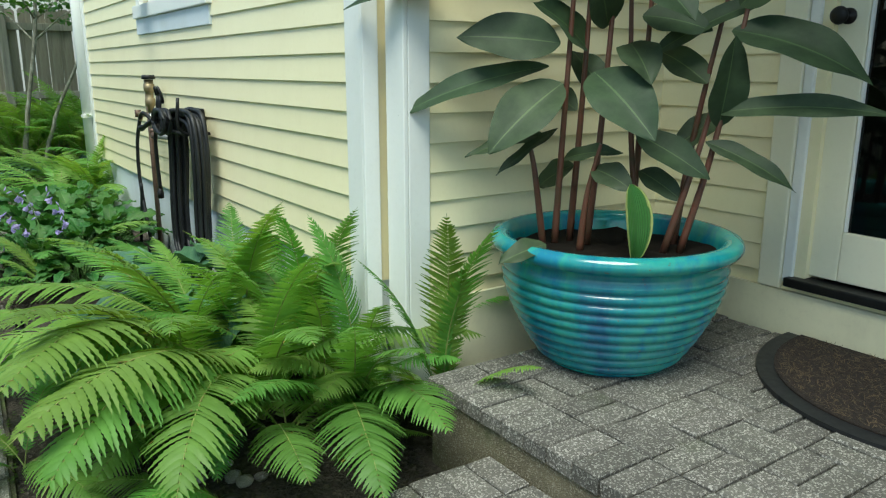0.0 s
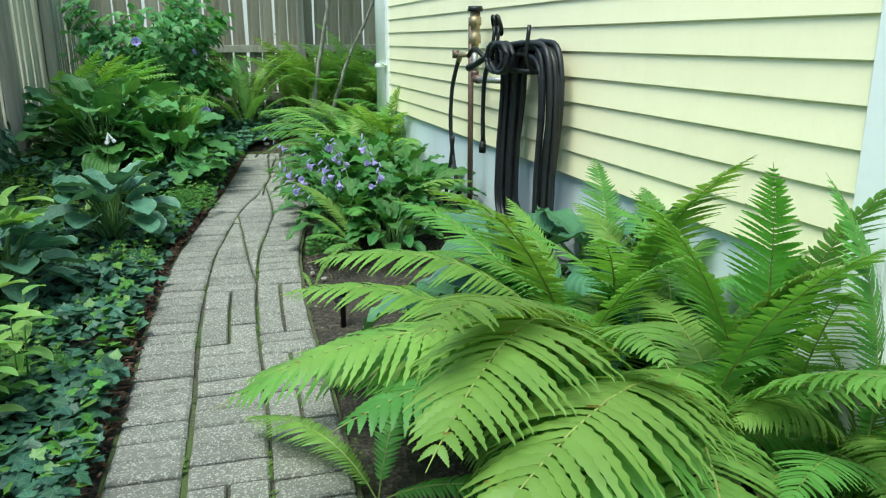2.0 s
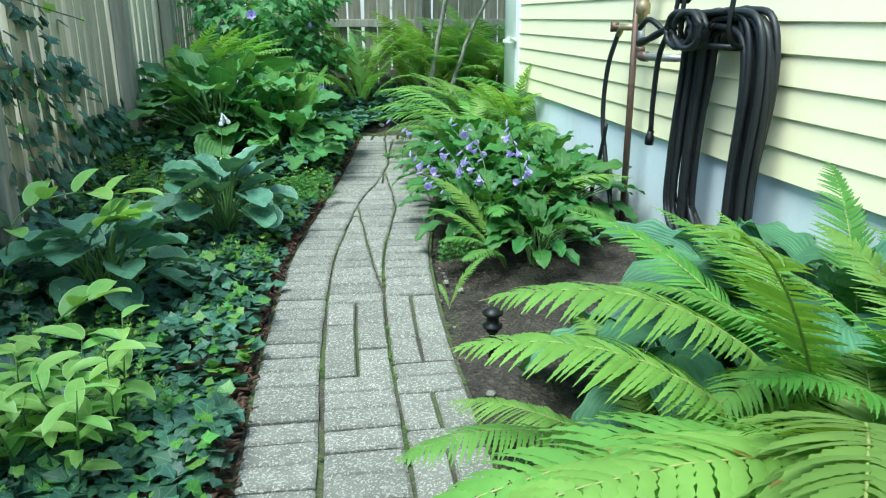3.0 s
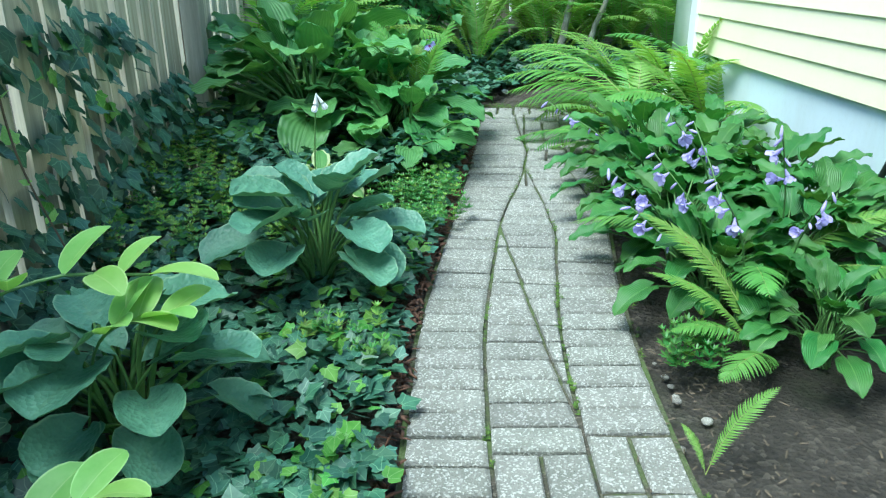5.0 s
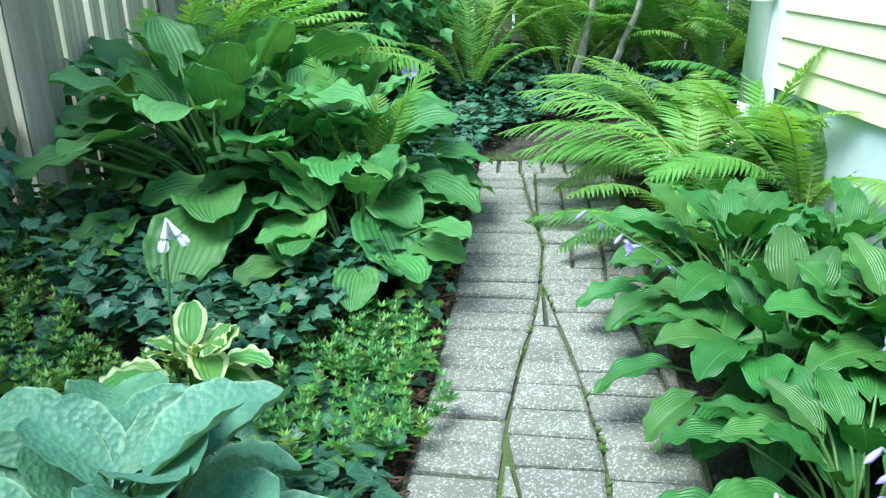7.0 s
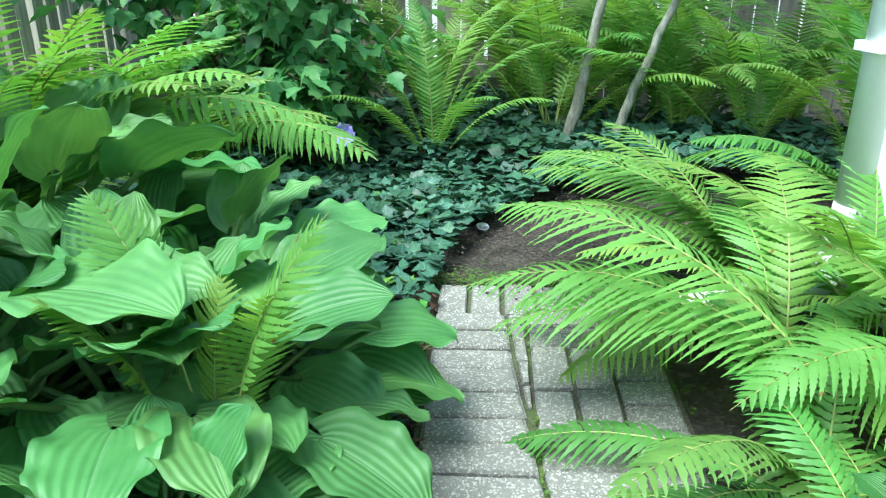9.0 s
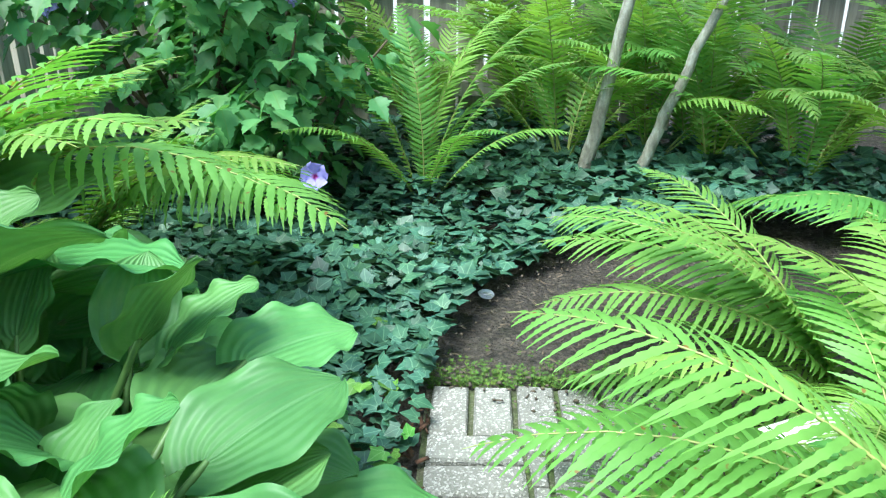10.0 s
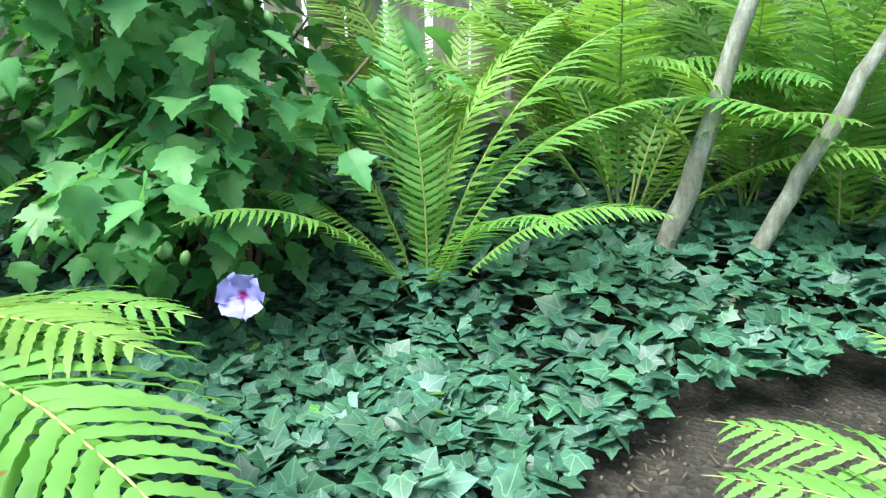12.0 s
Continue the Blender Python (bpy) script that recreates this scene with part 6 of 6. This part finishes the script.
put("elbow", tube("elbow", spline([H(PU - 0.10, PV - 0.01, 0.97), H(PU - 0.11, PV - 0.01, 0.93), H(PU - 0.18, PV - 0.01, 0.925)], 8), 0.024, COPPER, 12), tap, world_space=True)
put("outlet_pipe", tube("outlet_pipe", [H(PU - 0.18, PV - 0.01, 0.925), H(PU - 0.40, PV + 0.02, 0.93), H(PU - 0.42, 0.0, 0.93)], 0.018, GALV, 10), tap, world_space=True)
put("spigot", tube("spigot", [H(PU, PV, 1.06), H(PU + 0.10, PV - 0.03, 1.06), H(PU + 0.13, PV - 0.035, 1.02)], [0.016, 0.018, 0.016], BRASS, 10), tap, world_space=True)
put("handle", tube("handle", [H(PU + 0.20, PV - 0.03, 1.085), H(PU + 0.20, PV - 0.03, 1.035)], 0.022, COPPER, 12), tap, world_space=True)
put("stem", tube("stem", [H(PU + 0.10, PV - 0.03, 1.06), H(PU + 0.20, PV - 0.03, 1.06)], 0.009, BRASS, 8), tap, world_space=True)
put("supply_hose", tube("supply_hose", spline([H(PU + 0.13, PV - 0.035, 1.03), H(PU + 0.21, PV - 0.05, 0.85), H(PU + 0.24, PV - 0.05, 0.6), H(PU + 0.16, PV - 0.05, 0.36), H(PU + 0.04, PV - 0.05, 0.12)], 26), 0.013, BLACK_RUBBER, 8), tap, world_space=True)
put("supply_hose", tube("supply_hose", spline([H(PU + 0.16, PV - 0.06, 0.56), H(PU + 0.20, PV - 0.06, 0.42), H(PU + 0.30, PV - 0.06, 0.2), H(PU + 0.36, PV - 0.06, 0.02)], 14), 0.012, BLACK_RUBBER, 8), tap, world_space=True)

hanger = thing("hose_hanger", H(2.1, -0.02, 1.05), "black iron hose hanger bracket screwed to siding", "hose hanger")
put("back_plate", house_box("back_plate", 2.0, 2.3, -0.035, -0.018, 0.98, 1.14, BLACK_METAL, 0.004), hanger, world_space=True)
for u in (1.92, 2.30, 2.36):
    put("prong", tube("prong", spline([H(u, -0.02, 1.0), H(u, -0.15, 1.0), H(u, -0.20, 1.06), H(u, -0.19, 1.21)], 12), 0.010, BLACK_METAL, 8), hanger, world_space=True)
for u in (2.30, 2.36):
    pts = [H(u + 0.024 * math.cos(w), -0.19 - 0.012 * math.sin(w), 1.215 + 0.045 * math.sin(w)) for w in [k * 2 * math.pi / 16 for k in range(17)]]
    put("loop", tube("loop", pts, 0.009, BLACK_METAL, 8), hanger, world_space=True)
put("cradle", tube("cradle", [H(1.92, -0.16, 1.0), H(2.36, -0.16, 1.0)], 0.012, BLACK_METAL, 8), hanger, world_space=True)
hose = thing("garden_hose", H(2.1, -0.12, 0.3), "black rubber garden hose coiled over a wall bracket", "hose")
hr = random.Random(4)
for k in range(15):
    ua, ub = 2.22 + hr.uniform(0.0, 0.17), 1.80 + hr.uniform(-0.04, 0.14)
    d = -0.07 - 0.08 * hr.random()
    zt = 1.06 + hr.uniform(0, 0.085)
    zl = 0.17 + hr.uniform(0, 0.16)
    lw = hr.uniform(-0.03, 0.03)
    pts = spline([H((ua + ub) / 2, d, zt), H(ua - 0.04, d, zt - 0.04), H(ua + 0.02, d + 0.01, 0.85), H(ua + 0.05 + lw, d, 0.5), H(ua + 0.03 + lw, d, zl), H((ua + ub) / 2 + 0.02, d - 0.02, zl - 0.10),
                  H(ub + 0.05 + lw, d - 0.01, zl), H(ub + 0.035 + lw, d, 0.55), H(ub - 0.005, d, 0.88), H(ub + 0.05, d, zt - 0.035), H((ua + ub) / 2, d, zt)], 60)
    put("coil", tube("coil", pts, 0.0135, BLACK_RUBBER, 8), hose, world_space=True)
for k in range(5):
    c = (2.22 + hr.uniform(-0.05, 0.05), -0.19 - 0.012 * k, 1.06)
    pts = [H(c[0] + (0.10 + 0.02 * hr.random()) * math.cos(w), c[1], c[2] + 0.07 * math.sin(w)) for w in [j * 2 * math.pi / 24 for j in range(25)]]
    put("coil", tube("coil", pts, 0.0125, BLACK_RUBBER, 8), hose, world_space=True)
put("tail", tube("tail", spline([H(2.42, -0.18, 1.08), H(2.50, -0.19, 0.95), H(2.55, -0.18, 0.75), H(2.57, -0.17, 0.60)], 14), 0.0125, BLACK_RUBBER, 8), hose, world_space=True)
put("coupling", tube("coupling", [H(2.57, -0.17, 0.605), H(2.575, -0.17, 0.585), H(2.575, -0.17, 0.58), H(2.58, -0.17, 0.54)], [0.016, 0.016, 0.021, 0.021], BLACK_METAL, 12), hose, None, "black screw coupling", True)
put("nozzle", tube("nozzle", spline([H(2.36, -0.22, 1.07), H(2.48, -0.25, 1.02), H(2.56, -0.26, 1.0)], 8), [0.013, 0.014, 0.016, 0.016, 0.014, 0.018, 0.02, 0.02], BLACK_METAL, 10), hose, world_space=True)
put("nozzle", tube("nozzle", spline([H(2.40, -0.22, 1.05), H(2.50, -0.25, 1.10), H(2.57, -0.26, 1.06)], 8), 0.012, BLACK_METAL, 10), hose, world_space=True)

# ---- small things ----
for x, y in ((-2.12, 3.56), (-0.62, 1.95)):
    pl = thing("path_light", (x, y, ground_z(y)), "small black spike light in soil beside the path", "path light")
    put("stake", lathe("stake", [(0.0, -0.05), (0.012, -0.04), (0.012, 0.07), (0.022, 0.075), (0.022, 0.085), (0.0, 0.09)], BLACK_METAL, 12), pl)
    put("head", lathe("head", [(0.0, 0.09), (0.034, 0.092), (0.036, 0.10), (0.022, 0.105), (0.022, 0.135), (0.036, 0.14), (0.036, 0.15), (0.01, 0.165), (0.0, 0.166)], BLACK_METAL, 16), pl)
petal = thing("fallen_petal", (-4.80, 7.52, ground_z(7.52) + 0.008), "white flower fallen on the bare soil", "flower")
put("petals", petals("petals", 3, 0.055, 0.016, 14, WHITE_PETAL, 0, 0.004, 70), petal, pose(-0.02, 0, 0.012, 0, 12, 30))


def rock(size, seed):
    bm = bmesh.new()
    bmesh.ops.create_icosphere(bm, subdivisions=2, radius=size)
    for v in bm.verts:
        v.co *= 1 + 0.35 * noise.noise(v.co / size * 0.9 + Vector((seed, 0, 0)))
        v.co.z *= 0.6
    return bm_mesh("stone", bm, [PEBBLE], True)


ROCKS = [rock(1.0, s) for s in range(4)]
for k in range(42):
    if k < 26:
        x, y = RNG.uniform(-1.25, -0.55), RNG.uniform(1.75, 2.5)
    else:
        x, y = RNG.choice(((-2.35, 3.9), (-2.2, 3.5), (-4.5, 7.6), (-2.5, 4.3)))
        x, y = x + RNG.uniform(-0.2, 0.2), y + RNG.uniform(-0.2, 0.2)
    s = RNG.uniform(0.008, 0.032) * (1.0 if k < 26 else 0.5)
    ob = put("stone", RNG.choice(ROCKS), None, pose(x, y, ground_z(y) - 0.03 + s * 0.3, 0, 0, RNG.uniform(0, 360)) @ Matrix.Scale(s, 4))
    tagged(ob, "small rounded grey-brown stone lying on soil", "stone", "stones on the soil")
# bark chips and dry stalks on the bare soil
chips = Stuff()
for k in range(900):
    cx, cy, q = RNG.choice(((-4.55, 7.5, 0.42), (-4.4, 7.75, 0.4), (-2.4, 4.0, 0.35), (-2.25, 3.6, 0.35), (-0.95, 2.1, 0.5), (-2.55, 4.4, 0.25), (-4.35, 5.9, 0.18)))
    x, y = cx + RNG.gauss(0, q * 0.5), cy + RNG.gauss(0, q * 0.5)
    ln, w = RNG.uniform(0.003, 0.014), RNG.uniform(0.0008, 0.003)
    m = pose(x, y, ground_z(y) - 0.02 + RNG.uniform(0, 0.012), RNG.gauss(0, 14), RNG.gauss(0, 14), RNG.uniform(0, 360))
    chips.add([m @ Vector(p) for p in ((-ln, -w, 0), (ln, -w, 0), (ln, w, 0), (-ln, w, 0), (-ln, 0, w), (ln, 0, w))], [(0, 1, 5, 4), (3, 4, 5, 2)], [(0.3, 0.3)] * 6)
CHIP = wood_mat("bark_chip", (0.17, 0.12, 0.08), (0.06, 0.042, 0.028), (0.10, 0.085, 0.055))
chips.make("bark_chips", CHIP, "dry brown bark chips and twigs on soil", "mulch")

# ---- bark mulch along the path ----
mr = random.Random(77)
mulch = Stuff()
BARKCHIP = plain_mat("reddish_bark_chip", (0.12, 0.055, 0.032), 0.9, dirt=(0.05, 0.03, 0.02))
for _ in range(1500):
    e = LEFT_EDGE[mr.randrange(len(LEFT_EDGE))]
    if e.y < 1.6 or e.y > 6.9:
        continue
    x, y = e.x - abs(mr.gauss(0, 0.045)) - 0.004, e.y + mr.uniform(-0.04, 0.04)
    ln, w = mr.uniform(0.008, 0.026), mr.uniform(0.003, 0.008)
    m = pose(x, y, ground_z(y) + mr.uniform(0.004, 0.016), mr.gauss(0, 18), mr.gauss(0, 18), mr.uniform(0, 360))
    mulch.add([m @ Vector(p) for p in ((-ln, -w, 0), (ln, -w * 0.6, 0), (ln * 0.8, w, 0), (-ln, w * 0.7, 0), (0, 0, w * 0.9))], [(0, 1, 4), (1, 2, 4), (2, 3, 4), (3, 0, 4), (3, 2, 1, 0)], [(0.5, 0.5)] * 5)
mulch.make("bark_mulch", BARKCHIP, "reddish bark chips along the path's edge", "mulch")
litter = Stuff()
LITTER = wood_mat("dry_leaf_litter", (0.125, 0.098, 0.068), (0.045, 0.034, 0.025), (0.08, 0.062, 0.042))
for _ in range(900):
    x, y = mr.uniform(-4.85, -3.7), mr.uniform(7.0, 8.3)
    ln, w = (mr.uniform(0.006, 0.022), 0.0014) if mr.random() < 0.35 else (mr.uniform(0.004, 0.012), mr.uniform(0.003, 0.007))
    m = pose(x, y, ground_z(y) + mr.uniform(0.003, 0.010), mr.gauss(0, 10), mr.gauss(0, 8), mr.uniform(0, 360))
    litter.add([m @ Vector(p) for p in ((-ln, -w, 0), (ln, -w * 0.6, 0), (ln * 0.8, w, 0), (-ln, w * 0.7, 0), (0, 0, w))], [(0, 1, 4), (1, 2, 4), (2, 3, 4), (3, 0, 4), (3, 2, 1, 0)], [(0.5, 0.5)] * 5)
litter.make("leaf_litter", LITTER, "dry twigs and leaf bits on bare soil", "litter")
